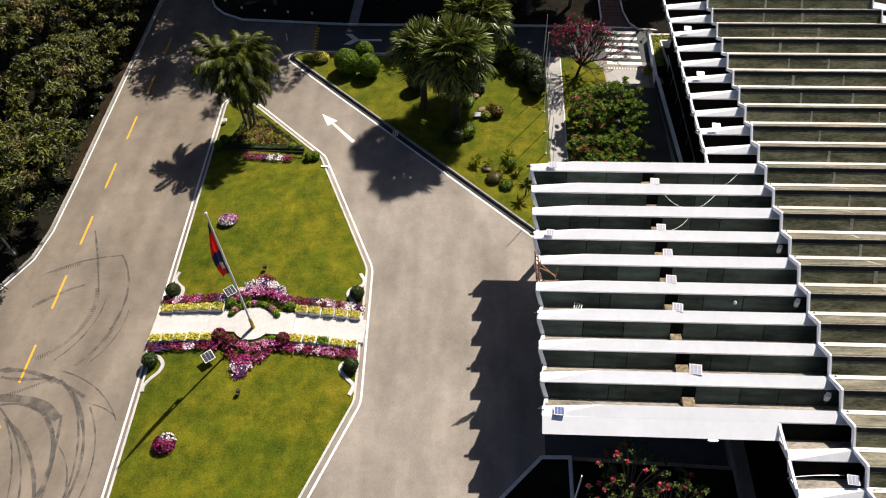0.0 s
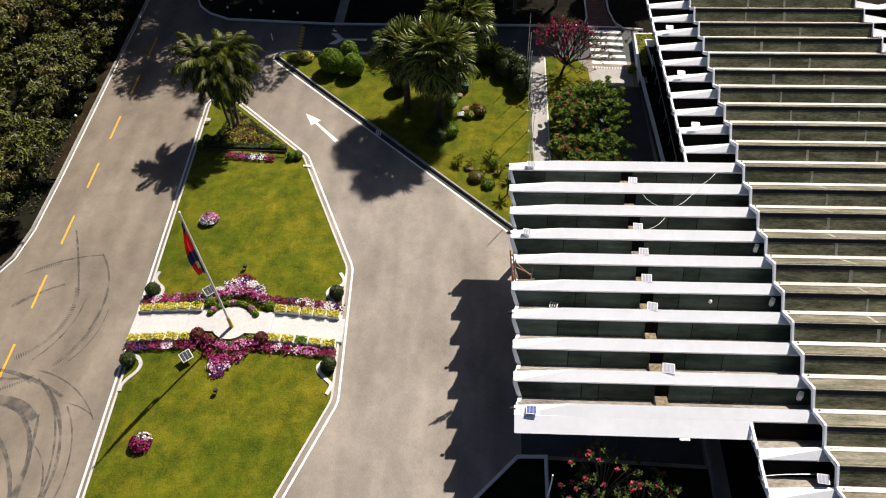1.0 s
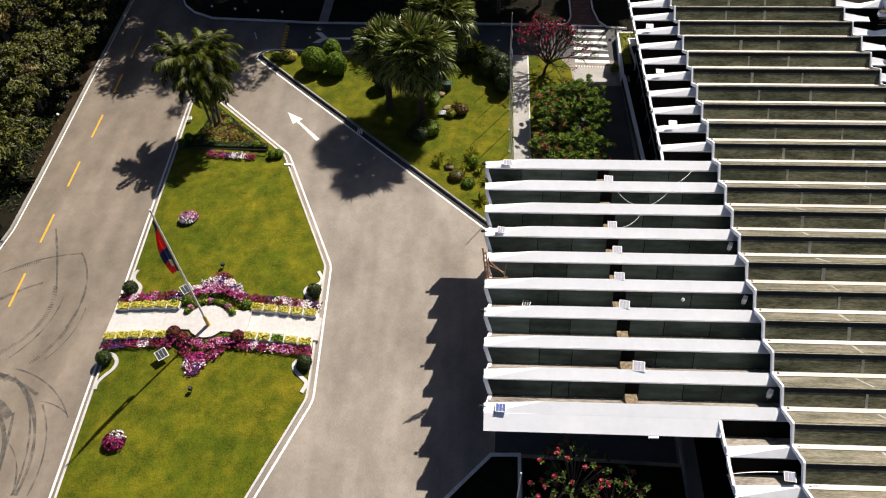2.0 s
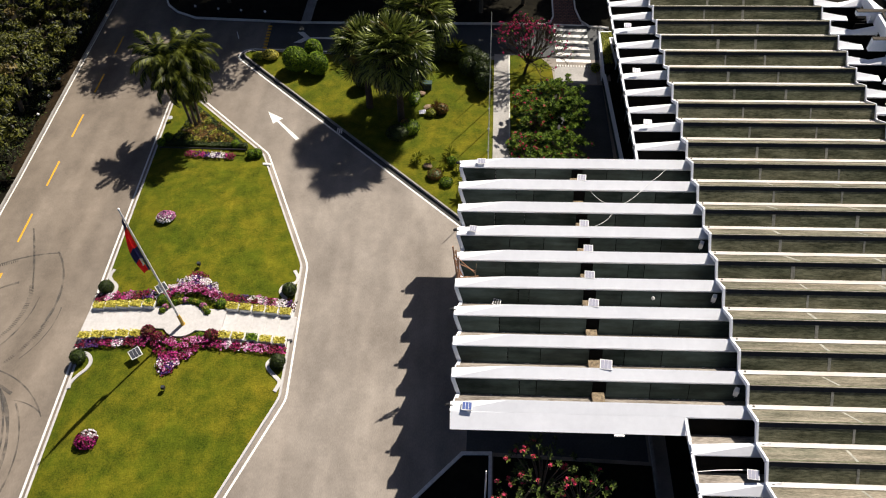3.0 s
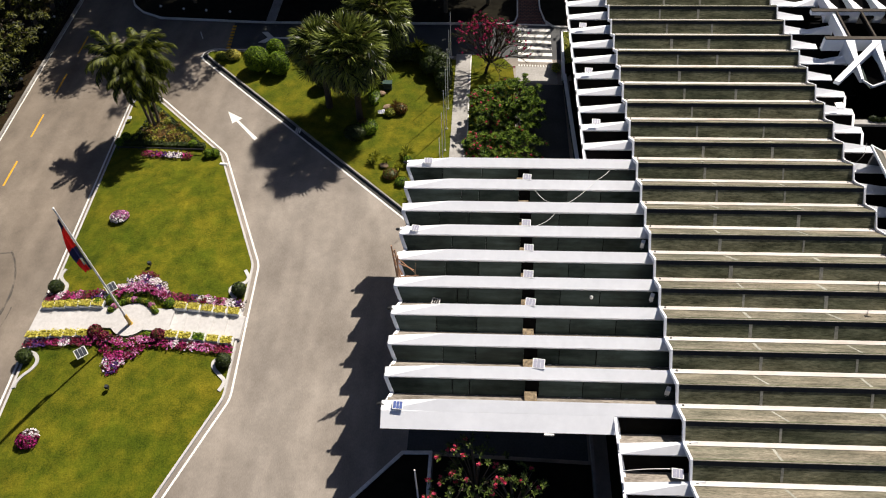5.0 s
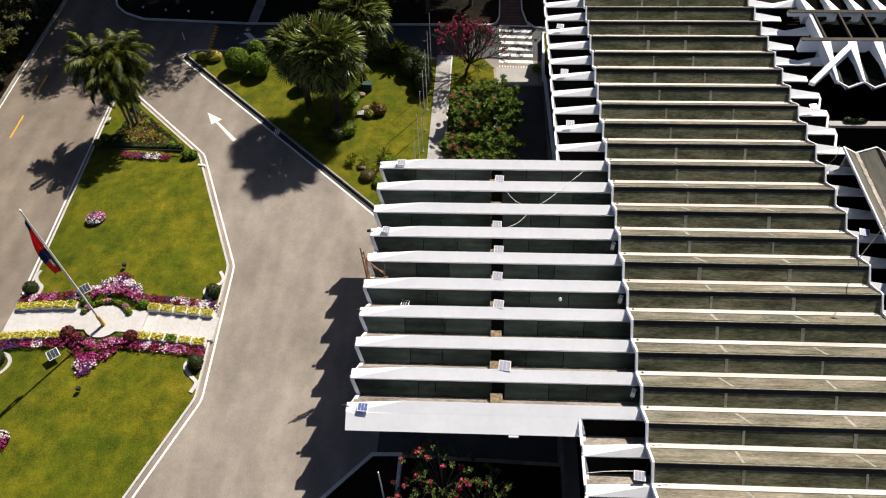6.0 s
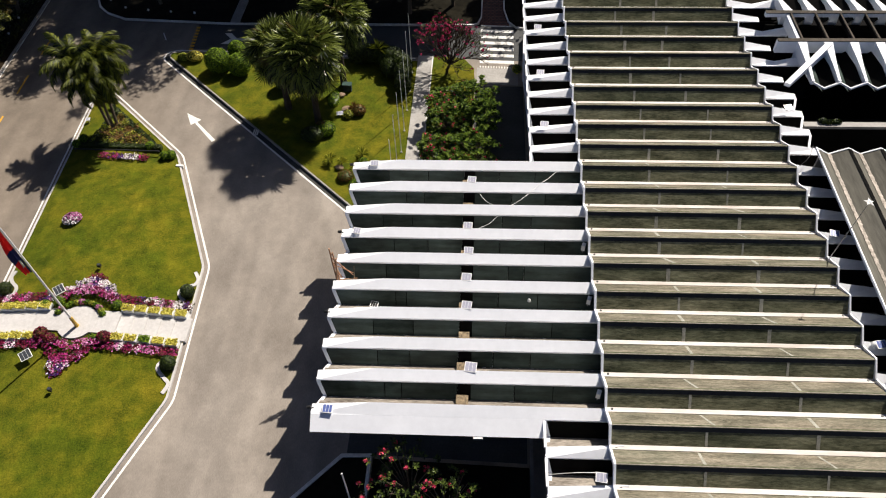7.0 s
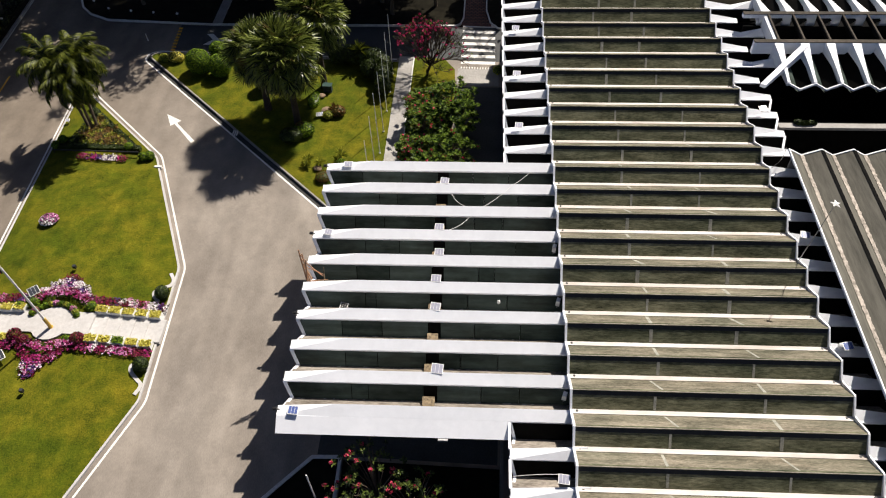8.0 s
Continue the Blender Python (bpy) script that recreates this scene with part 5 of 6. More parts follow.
solar_lamp(-21.2, 43.3, island_height(-21.2, 43.3), 0.35, 0.3, 20, 10, M_CELL_PALE, "small pale solar panel low in the grass", 0.3, "island solar panels")


# ---- palms ----
def frond(length, arch, width, rng, n=20):
    """A feather frond that leaves the origin along +x, rises a little and hangs over: a rib and rows of leaflets."""
    rib, p, lean = [Vector((0, 0, 0))], Vector((0, 0, 0)), radians(35)
    for i in range(n):
        lean -= radians(arch) / n * (0.6 + 0.9 * i / n)
        p = p + Vector((math.cos(lean), 0, math.sin(lean))) * (length / n)
        rib.append(p)
    v, f = tube(rib, [0.035 * (1 - 0.8 * i / n) for i in range(n + 1)], 4, False)
    for i in range(2, n):
        for k in range(4):
            p = rib[i].lerp(rib[i + 1], k / 4)
            d = (rib[i + 1] - rib[i - 1]).normalized()
            w = width * math.sin(math.pi * (0.15 + 0.78 * i / n)) * rng.uniform(0.85, 1.15)
            for s in (-1, 1):
                tip = p + d * w * 0.5 + Vector((0, s * w * rng.uniform(0.45, 0.7), rng.uniform(-0.9, -0.25) * w))
                e = d * 0.052
                mid = p.lerp(tip, 0.5) + Vector((0, 0, 0.07 * w))
                a = len(v)
                v += [tuple(p - e), tuple(mid - e), tuple(tip), tuple(mid + e)]
                f.append((a, a + 1, a + 2, a + 3))
    return v, f


def feather_palm(x, y, z, stems, label):
    rng = random.Random(21)
    ob = base("feather_palm", x, y, z, label, "palm")
    for (bx, by), (tx, ty), h in stems:
        part("trunk", tube([(bx, by, -0.1), (bx + (tx - bx) * 0.3, by + (ty - by) * 0.3, h * 0.4), (tx, ty, h)], [0.13, 0.1, 0.085], 9), M_BARK, ob)
        part("crownshaft", tube([(tx, ty, h), (tx, ty, h + 0.7)], [0.1, 0.06], 8), M_TOPIARY, ob, "smooth green crownshaft")
        geos = []
        for i in range(36):
            g = frond(rng.uniform(2.5, 3.3), 80 + 80 * (i / 35), 0.7, rng)
            m = Matrix.Translation((tx, ty, h + 0.6)) @ pose(0, 0, 0, 0, -40 + 92 * (i / 35), i * 137.5 + rng.uniform(-15, 15))
            geos.append(([tuple(m @ Vector(p)) for p in g[0]], g[1]))
        part("crown", joined(*geos), M_PALM, ob, "drooping feather fronds")
    return ob


feather_palm(-19.0, 42.7, 0.4, (((-0.3, 0.1), (-0.75, 0.3), 5.1), ((0.1, -0.1), (0.5, -0.35), 4.3), ((0.35, 0.15), (0.75, 0.75), 5.2)), "clump of three slender feather palms on the island")


def fan(rng, radius, petiole, curl):
    """A fan leaf along +x: a stalk and a folded disc of narrow segments."""
    v, f = tube([(0, 0, 0), (petiole * 0.6, 0, petiole * 0.05), (petiole, 0, 0)], [0.03, 0.022, 0.018], 4, False)
    n = 26
    for i in range(n):
        a = radians(-125 + 250 * i / (n - 1))
        r = radius * (0.82 + 0.18 * math.cos(a * 0.9)) * rng.uniform(0.92, 1.05)
        h = radians(3.6)
        lift = 0.04 if i % 2 else -0.02
        c, s = math.cos, math.sin
        z1, z2 = -curl * 0.10 * r * abs(math.sin(a)) ** 1.5, -curl * (0.30 + 0.3 * abs(math.sin(a))) * r - rng.uniform(0, 0.15) * r
        k = len(v)
        v += [(petiole, 0, 0), (petiole + 0.62 * r * c(a - h), 0.62 * r * s(a - h), z1 + lift), (petiole + r * c(a), r * s(a), z2), (petiole + 0.62 * r * c(a + h), 0.62 * r * s(a + h), z1 - lift)]
        f.append((k, k + 1, k + 2, k + 3))
    return v, f


def fan_palm(x, y, h, radius, seed, label, count=120, dead=7):
    rng = random.Random(seed)
    ob = base("fan_palm", x, y, 0.14, label, "palm", "fan palms")
    # trunk gets the dark twig bark: the crown's shade is put into its colour
    part("trunk", tube([(0, 0, -0.1), (0.05, 0, h * 0.5), (0, 0, h)], [0.3, 0.24, 0.22], 12), M_TWIG, ob)
    geos, dry = [], []
    for i in range(count):
        u = i / (count - 1)
        g = fan(rng, radius * rng.uniform(0.4, 0.5), radius * rng.uniform(0.5, 0.72), 0.15 + 0.75 * u)
        tilt = -75 + 150 * u + rng.uniform(-8, 8)
        m = Matrix.Translation((0, 0, h)) @ pose(0, 0, 0, 0, 0, i * 137.5 + rng.uniform(-12, 12)) @ pose(0, 0, 0, rng.uniform(-50, 50), tilt, 0)
        (dry if i % 9 == 4 and len(dry) < dead else geos).append(([tuple(m @ Vector(p)) for p in g[0]], g[1]))
    part("crown", joined(*geos), M_FAN, ob, "stiff folded fan leaves")
    if dry:
        part("dry_leaves", joined(*dry), M_LEAF_DRY, ob, "yellowing fan leaves")
    return ob


fan_palm(-2.79, 44.5, 6.15, 3.0, 5, "stout fan palm with a full round crown")
fan_palm(-5.5, 46.0, 5.4, 2.4, 6, "fan palm beside a taller one on the lawn")
fan_palm(-1.4, 49.2, 6.4, 2.8, 7, "tall fan palm behind another on the lawn")

# ---- shrubs on the east lawn ----
bush(-12.4, 50.6, 0.1, 1.12, 1.05, 1.05, M_TOPIARY, "large clipped round topiary ball", "topiary_ball", 3600, 0.07, group="lawn topiary")
bush(-10.45, 50.2, 0.1, 0.98, 0.95, 1.0, M_TOPIARY, "clipped round topiary ball", "topiary_ball", 3000, 0.07, group="lawn topiary")
bush(-11.1, 52.2, 0.1, 0.8, 0.8, 0.95, M_TOPIARY, "small clipped round topiary ball", "topiary_ball", 2200, 0.07, group="lawn topiary")
bush(-14.95, 51.95, 0.1, 0.75, 0.55, 0.42, M_YELLOWLEAF, "low golden shrub at the lawn's tip", n=900, group="")
bush(-16.0, 51.95, 0.1, 0.5, 0.4, 0.32, M_LIME, "low pale variegated shrub", n=600)
bush(-6.3, 48.6, 0.1, 0.85, 0.8, 0.9, M_HEDGE, "dark round shrub beside the fan palms", n=1500, size=0.1)
for i, (x, y, r, h) in enumerate(((-0.6, 52.6, 0.9, 0.75), (0.5, 52.7, 0.9, 0.85), (1.6, 52.5, 1.0, 0.9), (2.6, 52.0, 1.0, 0.95), (3.4, 51.0, 0.9, 1.0), (3.6, 49.7, 0.8, 1.0), (3.7, 48.6, 0.7, 0.9), (2.4, 50.9, 0.9, 0.8))):
    bush(x, y, 0.1, r, r, h, M_HEDGE, "dense dark green shrub in a border", n=1100, size=0.1, group="border shrubs")


def spiky(x, y, z, n, length, mat, label, seed, stem=0.0):
    rng = random.Random(seed)
    ob = base("spiky_plant", x, y, z, label, "plant")
    v, f = [], []
    for i in range(n):
        a, e = rng.uniform(0, 2 * math.pi), rng.uniform(0.15, 1.25)
        d = Vector((math.cos(a) * math.cos(e), math.sin(a) * math.cos(e), math.sin(e)))
        s = d.cross(Vector((0, 0, 1))).normalized() * length * 0.05
        L = length * rng.uniform(0.7, 1.1)
        o = Vector((0, 0, stem))
        p1, p2 = o + d * L * 0.55, o + d * L - Vector((0, 0, 0.25 * L * math.cos(e)))
        k = len(v)
        v += [tuple(o - s * 0.5), tuple(p1 - s), tuple(p2), tuple(p1 + s), tuple(o + s * 0.5)]
        f.append((k, k + 1, k + 2, k + 3, k + 4))
    part("leaves", (v, f), mat, ob)
    if stem:
        part("stem", tube([(0, 0, -0.1), (0, 0, stem)], [0.07, 0.05], 7), M_BARK, ob)
    return ob


spiky(1.3, 52.2, 0.1, 60, 1.1, M_PALM, "spiky green rosette above the border shrubs", 4, 1.6)
spiky(0.0, 45.9, 0.14, 50, 0.8, M_BRONZE, "bronze spiky plant among garden rocks", 5, 0.25)
bush(0.35, 45.7, 0.1, 0.6, 0.55, 0.4, M_BRONZE, "bronze-leaved shrub among garden rocks", n=700)
bush(-0.45, 45.3, 0.1, 0.45, 0.4, 0.3, M_LIME, "pale shrub among garden rocks", n=400)
bush(-2.0, 43.3, 0.1, 0.85, 0.8, 0.45, M_TOPIARY, "round clipped shrub with red centre", n=1300)
bush(-2.3, 43.5, 0.6, 0.4, 0.35, 0.2, M_BRONZE, "red-leaved plant on a clipped shrub", n=300)
bush(-2.9, 42.5, 0.1, 0.9, 0.8, 0.5, M_HEDGE, "round dark clipped shrub", n=1300)
bush(-1.9, 47.2, 0.1, 0.5, 1.0, 0.25, M_TOPIARY, "low green edging shrub", n=700)


def rock(x, y, z, s, seed):
    me = bmesh.new()
    bmesh.ops.create_icosphere(me, subdivisions=2, radius=1.0)
    for v in me.verts:
        v.co *= 1 + 0.35 * noise.noise(v.co * 1.6 + Vector((seed, 0, 0)))
        v.co = Vector((v.co.x * s, v.co.y * s * 0.8, v.co.z * s * 0.5))
    ob = base("garden_rock", x, y, z, "weathered brown garden rock", "rock", "garden rocks")
    part("stone", me, M_ROCK, ob)


for i, (x, y, s) in enumerate(((-0.7, 46.0, 0.4), (-0.2, 45.5, 0.28), (-0.3, 39.35, 0.3), (-1.4, 47.8, 0.3))):
    rock(x, y, 0.3, s, i * 3.7)
solar_lamp(-1.15, 45.35, 0.16, 0.55, 0.4, 20, 12, M_CELL_PALE, "pale solar panel low on the lawn", 0.25, "lawn solar panels")
M_BOXLID = material("dark_teal_paint", (0.01, 0.035, 0.03), (0.03, 0.07, 0.06), 0.6, 6)
bin_box = base("utility_box", -1.0, 48.6, 0.16, "dark teal metal utility box on the lawn", "box")
part("cabinet", box(-0.35, 0.35, -0.2, 0.2, 0, 0.6), M_FELT, bin_box)
part("lid", box(-0.4, 0.4, -0.25, 0.25, 0.6, 0.66), M_BOXLID, bin_box)
for i, (x, y, h, m, r) in enumerate(((1.5, 39.7, 0.8, M_TOPIARY, 0.4), (0.3, 38.4, 0.6, M_BRONZE, 0.6), (1.2, 37.7, 0.5, M_TOPIARY, 0.5))):
    bush(x, y, 0.1, r, r, h * 0.5, m, "small ornamental shrub on the lawn", n=500, size=0.07, group="lawn shrubs")
for i, (x, y, s) in enumerate(((-1.1, 39.9, 0.7), (-0.15, 39.7, 0.55), (1.3, 40.6, 0.75), (2.1, 39.1, 0.6), (0.9, 39.0, 0.55))):
    spiky(x, y, 0.14, 60, s, M_LIME, "upright yellow-green leafy plant on the lawn", 70 + i, 0.35)
spiky(2.6, 36.9, 0.14, 40, 0.9, M_HEDGE, "dark spiky plant near the canopy", 9, 1.0)
for x, y in ((-7.5, 42.95),):
    thing("drain_grate", *joined(*[box(x - 0.25 + 0.16 * i, x - 0.15 + 0.16 * i, y - 0.3, y + 0.3, 0.16, 0.2) for i in range(3)]), M_KERB, "small white drain bars on the lawn edge", "drain")
thing("kerb_outlet", *box(-12.75, -12.2, 38.8, 38.98, 0.0, 0.22), M_KERB, "short white kerb block", "kerb")

# ---- row of bare flagpoles ----
first_pole = base("bare_flagpole", 4.2, 51.24, 0.16, "slim white bare flagpole on the lawn's edge", "flagpole", "bare flagpoles")
part("pole", tube([(0, 0, 0), (0, 0, 5.55)], [0.034, 0.024], 8), M_POLE, first_pole)
part("base_plate", tube([(0, 0, 0), (0, 0, 0.06)], [0.09, 0.09], 10), M_METAL, first_pole)
for i in range(1, 7):
    copy_thing(first_pole, pose(*refit(4.2, 51.24 - 2.46 * i), 0.16))


# ---- flowering trees ----
M_TREE_GREEN = leaf_material("frangipani_leaf", (0.009, 0.028, 0.003), (0.15, 0.22, 0.027), 0.3)


def bare_frangipani(x, y, limbs, reach, seed, label):
    """A low trunk that opens into a vase of forking twigs with flower heads at many tips."""
    rng, nr_ = random.Random(seed), np.random.default_rng(seed)
    ob = base("flowering_tree", x, y, 0.16, label, "tree")
    fork = Vector((0.28, 0.25, 0.85))
    wood, tips = [tube([(0, 0, -0.1), (0.06, 0.03, 0.4), fork], [0.15, 0.12, 0.11], 8)], []

    def grow(p, d, length, r, depth):
        q = p + d * length
        wood.append(tube([p, p.lerp(q, 0.5) + Vector((rng.gauss(0, 1), rng.gauss(0, 1), -0.4)) * length * 0.05, q], [r, r * 0.9, r * 0.8], 5))
        if depth == 0:
            tips.append(q)
            return
        side = d.orthogonal().normalized()
        a = rng.uniform(0, 2 * math.pi)
        for k in range(2 if rng.random() < 0.75 else 3):
            s = Matrix.Rotation(a + k * 2.4, 3, d) @ side
            grow(q, (d + s * rng.uniform(0.3, 0.55) + Vector((0, 0, 0.12))).normalized(), length * rng.uniform(0.72, 0.9), r * 0.74, depth - 1)

    for i in range(limbs):
        a = i * 2.4 + rng.uniform(-0.2, 0.2)
        e = radians(30 + 45 * (i / (limbs - 1)))
        grow(fork, Vector((math.cos(a) * math.cos(e), math.sin(a) * math.cos(e), math.sin(e))), reach * rng.uniform(0.24, 0.3), 0.06, 5)
    part("trunk", joined(*wood), M_TWIG, ob)
    heads, green = [], []
    for q in tips:
        if rng.random() < (0.22 if q.x - q.z * 0.1 < 0.3 else 0.08):
            p, n_ = ball_points(14, tuple(q + Vector((0, 0, 0.06))), (0.1, 0.1, 0.08), nr_, 0.5, -0.4)
            heads.append(leaves(p, n_, 0.055, nr_, 0.8))
        elif rng.random() < 0.08:
            p, n_ = ball_points(6, tuple(q), (0.12, 0.12, 0.1), nr_, 0.5, -0.4)
            green.append(leaves(p, n_, 0.08, nr_, 0.4))
    part("blossom", joined(*heads), M_FLOWER["magenta_red"], ob, "magenta-red flower heads")
    part("foliage", joined(*green), M_TREE_GREEN, ob, "few small young leaves")
    return ob


def leafy_frangipani(x, y, r, zc, rz, rosettes, blooms, seed, label, base_z=0.16, leaf_length=0.3, leaf_count=(10, 15), leaf=M_TREE_GREEN, head=0.09):
    """Grey limbs under a dome of leaf rosettes, with flower heads among them."""
    rng, nr_ = random.Random(seed), np.random.default_rng(seed)
    ob = base("flowering_tree", x, y, base_z, label, "tree")
    spots, _ = ball_points(rosettes, (0, 0, zc), (r, r, rz), nr_, 0.55, -0.75)
    wood = [tube([(0, 0, -0.1), (0.05, 0, zc * 0.35)], [0.12, 0.1], 7)]
    for q in spots[::3]:
        q = Vector(q)
        m = Vector((q.x * 0.45, q.y * 0.45, zc * 0.35 + (q.z - zc * 0.35) * 0.5 + 0.1))
        wood.append(tube([(0, 0, zc * 0.3), m, q], [0.05, 0.035, 0.018], 5))
    part("trunk", joined(*wood), M_BARK, ob)
    v, f, heads = [], [], []
    for q in spots:
        q = Vector(q)
        q += Vector((noise.noise(q * 1.3 + Vector((seed, 0, 0))), noise.noise(q * 1.3 + Vector((0, seed, 0))), noise.noise(q * 1.1))) * r * 0.3
        lean = Vector((q.x, q.y, (q.z - zc) + 0.8 * r)).normalized()
        for i in range(rng.randint(*leaf_count)):
            a = i * 2.4
            o = (Vector((math.cos(a), math.sin(a), rng.uniform(-0.1, 0.35))) + lean * 0.45).normalized()
            L = leaf_length * rng.uniform(0.75, 1.25)
            s = o.cross(Vector((0, 0, 1))).normalized() * L * 0.19
            k = len(v)
            v += [tuple(q), tuple(q + o * L * 0.6 - s), tuple(q + o * L - Vector((0, 0, 0.06))), tuple(q + o * L * 0.6 + s)]
            f.append((k, k + 1, k + 2, k + 3))
        if q.z > zc - 0.3 * rz and rng.random() < blooms:
            p, n_ = ball_points(10, tuple(q + lean * 0.12), (head, head, head * 0.9), nr_, 0.5, -0.4)
            heads.append(leaves(p, n_, head * 0.67, nr_, 0.8))
    part("foliage", (v, f), leaf, ob)
    part("blossom", joined(*heads), M_FLOWER["red"], ob, "red flower heads")
    return ob


bare_frangipani(7.16, 51.2, 17, 3.7, 33, "nearly bare frangipani with magenta-red blossom")
for x, y, r, zc, rz, n, b, s in ((7.4, 44.9, 1.7, 1.8, 1.2, 120, 0.36, 41), (9.4, 45.3, 1.9, 2.2, 1.4, 160, 0.05, 42), (10.4, 43.6, 1.6, 1.9, 1.2, 110, 0.03, 43), (7.8, 43.2, 1.6, 1.8, 1.2, 110, 0.12, 45),
                             (7.2, 40.0, 1.6, 1.5, 1.1, 110, 0.42, 46), (9.8, 40.2, 1.8, 1.6, 1.1, 130, 0.1, 47), (8.2, 38.4, 1.7, 1.5, 1.1, 110, 0.2, 48)):
    leafy_frangipani(x, y, r, zc, rz, n, b, s, "leafy frangipani with red flower heads")
for x, y, r, zc, rz, n, s in ((7.3, 14.7, 1.9, 4.3, 1.7, 130, 61), (9.2, 14.0, 1.7, 3.4, 1.5, 120, 62), (5.9, 13.6, 1.3, 3.6, 1.1, 50, 63)):
    leafy_frangipani(x, y, r, zc, rz, int(n * 0.62), 0.3, s, "sparse frangipani with pink-red flower heads beside the canopy", 0.1, 0.22, (4, 8), M_DULL_LEAF, 0.11)

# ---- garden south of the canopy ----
# slab added in a dark tone that imitates the canopy's shade
thing("entrance_shade_slab", *prism([(3.4, 17.45), (13.4, 17.45), (13.4, 32.0), (3.4, 32.0)], -0.1, 0.004), M_SHADE_PAVING, "dark paving under the entrance canopy", "pavement", kind="structure")
SOUTH_GARDEN = [(-4.0, 9.2), (0.56, 14.5), (3.15, 17.3), (4.8, 17.4), (4.8, 2.0), (-4.0, 2.0)]
thing("south_garden", *prism(SOUTH_GARDEN[::-1], -0.05, 0.1), M_SHADED_SOIL, "dark planting bed in the canopy's shade", "planting bed", kind="structure")
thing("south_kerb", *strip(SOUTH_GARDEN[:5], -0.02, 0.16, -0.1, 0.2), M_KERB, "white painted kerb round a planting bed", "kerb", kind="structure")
# dark sheet added over the asphalt where the canopy's shade falls
thing("south_bed", *box(4.9, 13.5, 2.0, 17.2, -0.05, 0.06), M_SHADED_SOIL, "dark bare soil below flowering trees", "planting bed", kind="structure")
OLD_FIT["on"] = False
bed_pole = base("thin_pole", 3.52, 13.4, 0.1, "thin pale pole standing in the planting bed", "pole")
part("pole", tube([(0, 0, -0.05), (0, 0, 5.8)], [0.045, 0.035], 8), M_POLE, bed_pole)
part("base_plate", tube([(0, 0, -0.02), (0, 0, 0.05)], [0.1, 0.1], 10), M_METAL, bed_pole)
OLD_FIT["on"] = True
thing("south_path_edge", *box(13.55, 13.72, 8, 19.0, 0.0, 0.15), M_WALK, "pale edge of a path beside the hall", "kerb", kind="structure")

# ---- ramp wall and planter east of the crossing ----
OLD_FIT["on"] = False
thing("court_wall", *prism([(12.86, 49.2), (13.3, 34.5), (13.45, 34.5), (13.0, 49.2)], 0, 0.68), M_FELT, "dark stained low court wall", "wall", kind="structure")
thing("court_coping", *prism([(12.8, 49.2), (13.24, 34.5), (13.52, 34.5), (13.08, 49.2)], 0.684, 0.76), M_WHITE, "white painted coping with peeling edge", "wall", kind="structure")
court_rail = base("court_rail", 14.1, 34.5, 0.0, "thin grey rail on posts beside a dark court", "rail")
part("bar", box(-0.03, 0.03, 0, 17.2, 1.0, 1.06), M_METAL, court_rail)
for i in range(8):
    part("post", box(-0.025, 0.025, 0.1 + 2.4 * i, 0.15 + 2.4 * i, 0, 1.0), M_METAL, court_rail)
thing("court_floor", *box(13.4, 15.19, 33.0, 49.2, -0.05, 0.05), M_SHADED_SOIL, "dark sunken court beside the hall", "floor", kind="structure")
# the hall's shade is also put into this drive's dark tone
thing("side_drive", *box(9.0, 12.85, 34.0, 48.7, -0.05, 0.02), M_SHADE_PAVING, "dark paved side drive in the hall's shade", "pavement", kind="structure")
OLD_FIT["on"] = True
OLD_FIT["on"] = False
edge_planter = base("long_planter", 13.0, 49.3, 0, "white-walled planter with clipped yellow-green hedge", "planter")
part("wall", prism([(-0.2, 0.0), (0.0, 0.0), (0.2, 5.8), (0.05, 5.9)], 0, 0.74), M_WHITE, edge_planter)
part("wall", box(0.1, 1.8, 5.76, 5.9, 0, 0.735), M_WHITE, edge_planter)
part("wall", prism([(1.05, 1.5), (1.15, 1.5), (0.95, 5.0), (0.85, 5.0)], 0, 0.73), M_WHITE, edge_planter)
part("wall", box(0.95, 1.8, 4.9, 5.02, 0, 0.725), M_WHITE, edge_planter)
part("soil", prism([(0.0, 0.1), (1.05, 1.5), (0.85, 5.0), (1.8, 5.03), (1.8, 5.75), (0.2, 5.75)], 0, 0.5), M_SHADED_SOIL, edge_planter)
rng = np.random.default_rng(8)
u, a = rng.uniform(1.5, 5.6, 1500), rng.uniform(0.16, 0.8, 1500)
p = np.concatenate([np.stack([a, u, rng.uniform(0.55, 0.85, 1500)], 1), np.stack([rng.uniform(0.2, 1.75, 700), rng.uniform(5.1, 5.7, 700), rng.uniform(0.55, 0.85, 700)], 1)])
part("hedge", leaves(p, np.tile((0, 0, 1.0), (len(p), 1)), 0.06, rng, 0.6), M_LIME, edge_planter, "clipped yellow-green hedge")
OLD_FIT["on"] = True
bush(13.2, 52.0, 0.0, 0.42, 0.42, 0.42, M_LIME, "small pale potted shrub", n=300)
for i in range(13):
    thing("kerb_block", *box(10.0 + 0.235 * i, 10.1 + 0.235 * i, 52.56, 52.8, 0.0, 0.03), M_KERB, "small white block in a row before the crossing", "kerb", "crossing blocks")

# ---- north side ----
thing("brick_walk", *prism([(9.8, 59.0), (12.6, 59.0), (12.0, 62.6), (12.0, 70), (10.1, 70), (10.1, 62.5)], -0.05, 0.02), M_BRICK, "dark red brick footway", "pavement", kind="structure")
thing("kerb_walk_west", *strip([(9.2, 58.75), (9.75, 59.1), (10.05, 60.2), (10.1, 70)], -0.12, 0.0, -0.1, 0.14), M_KERB, "pale kerb beside the brick footway", "kerb", kind="structure")
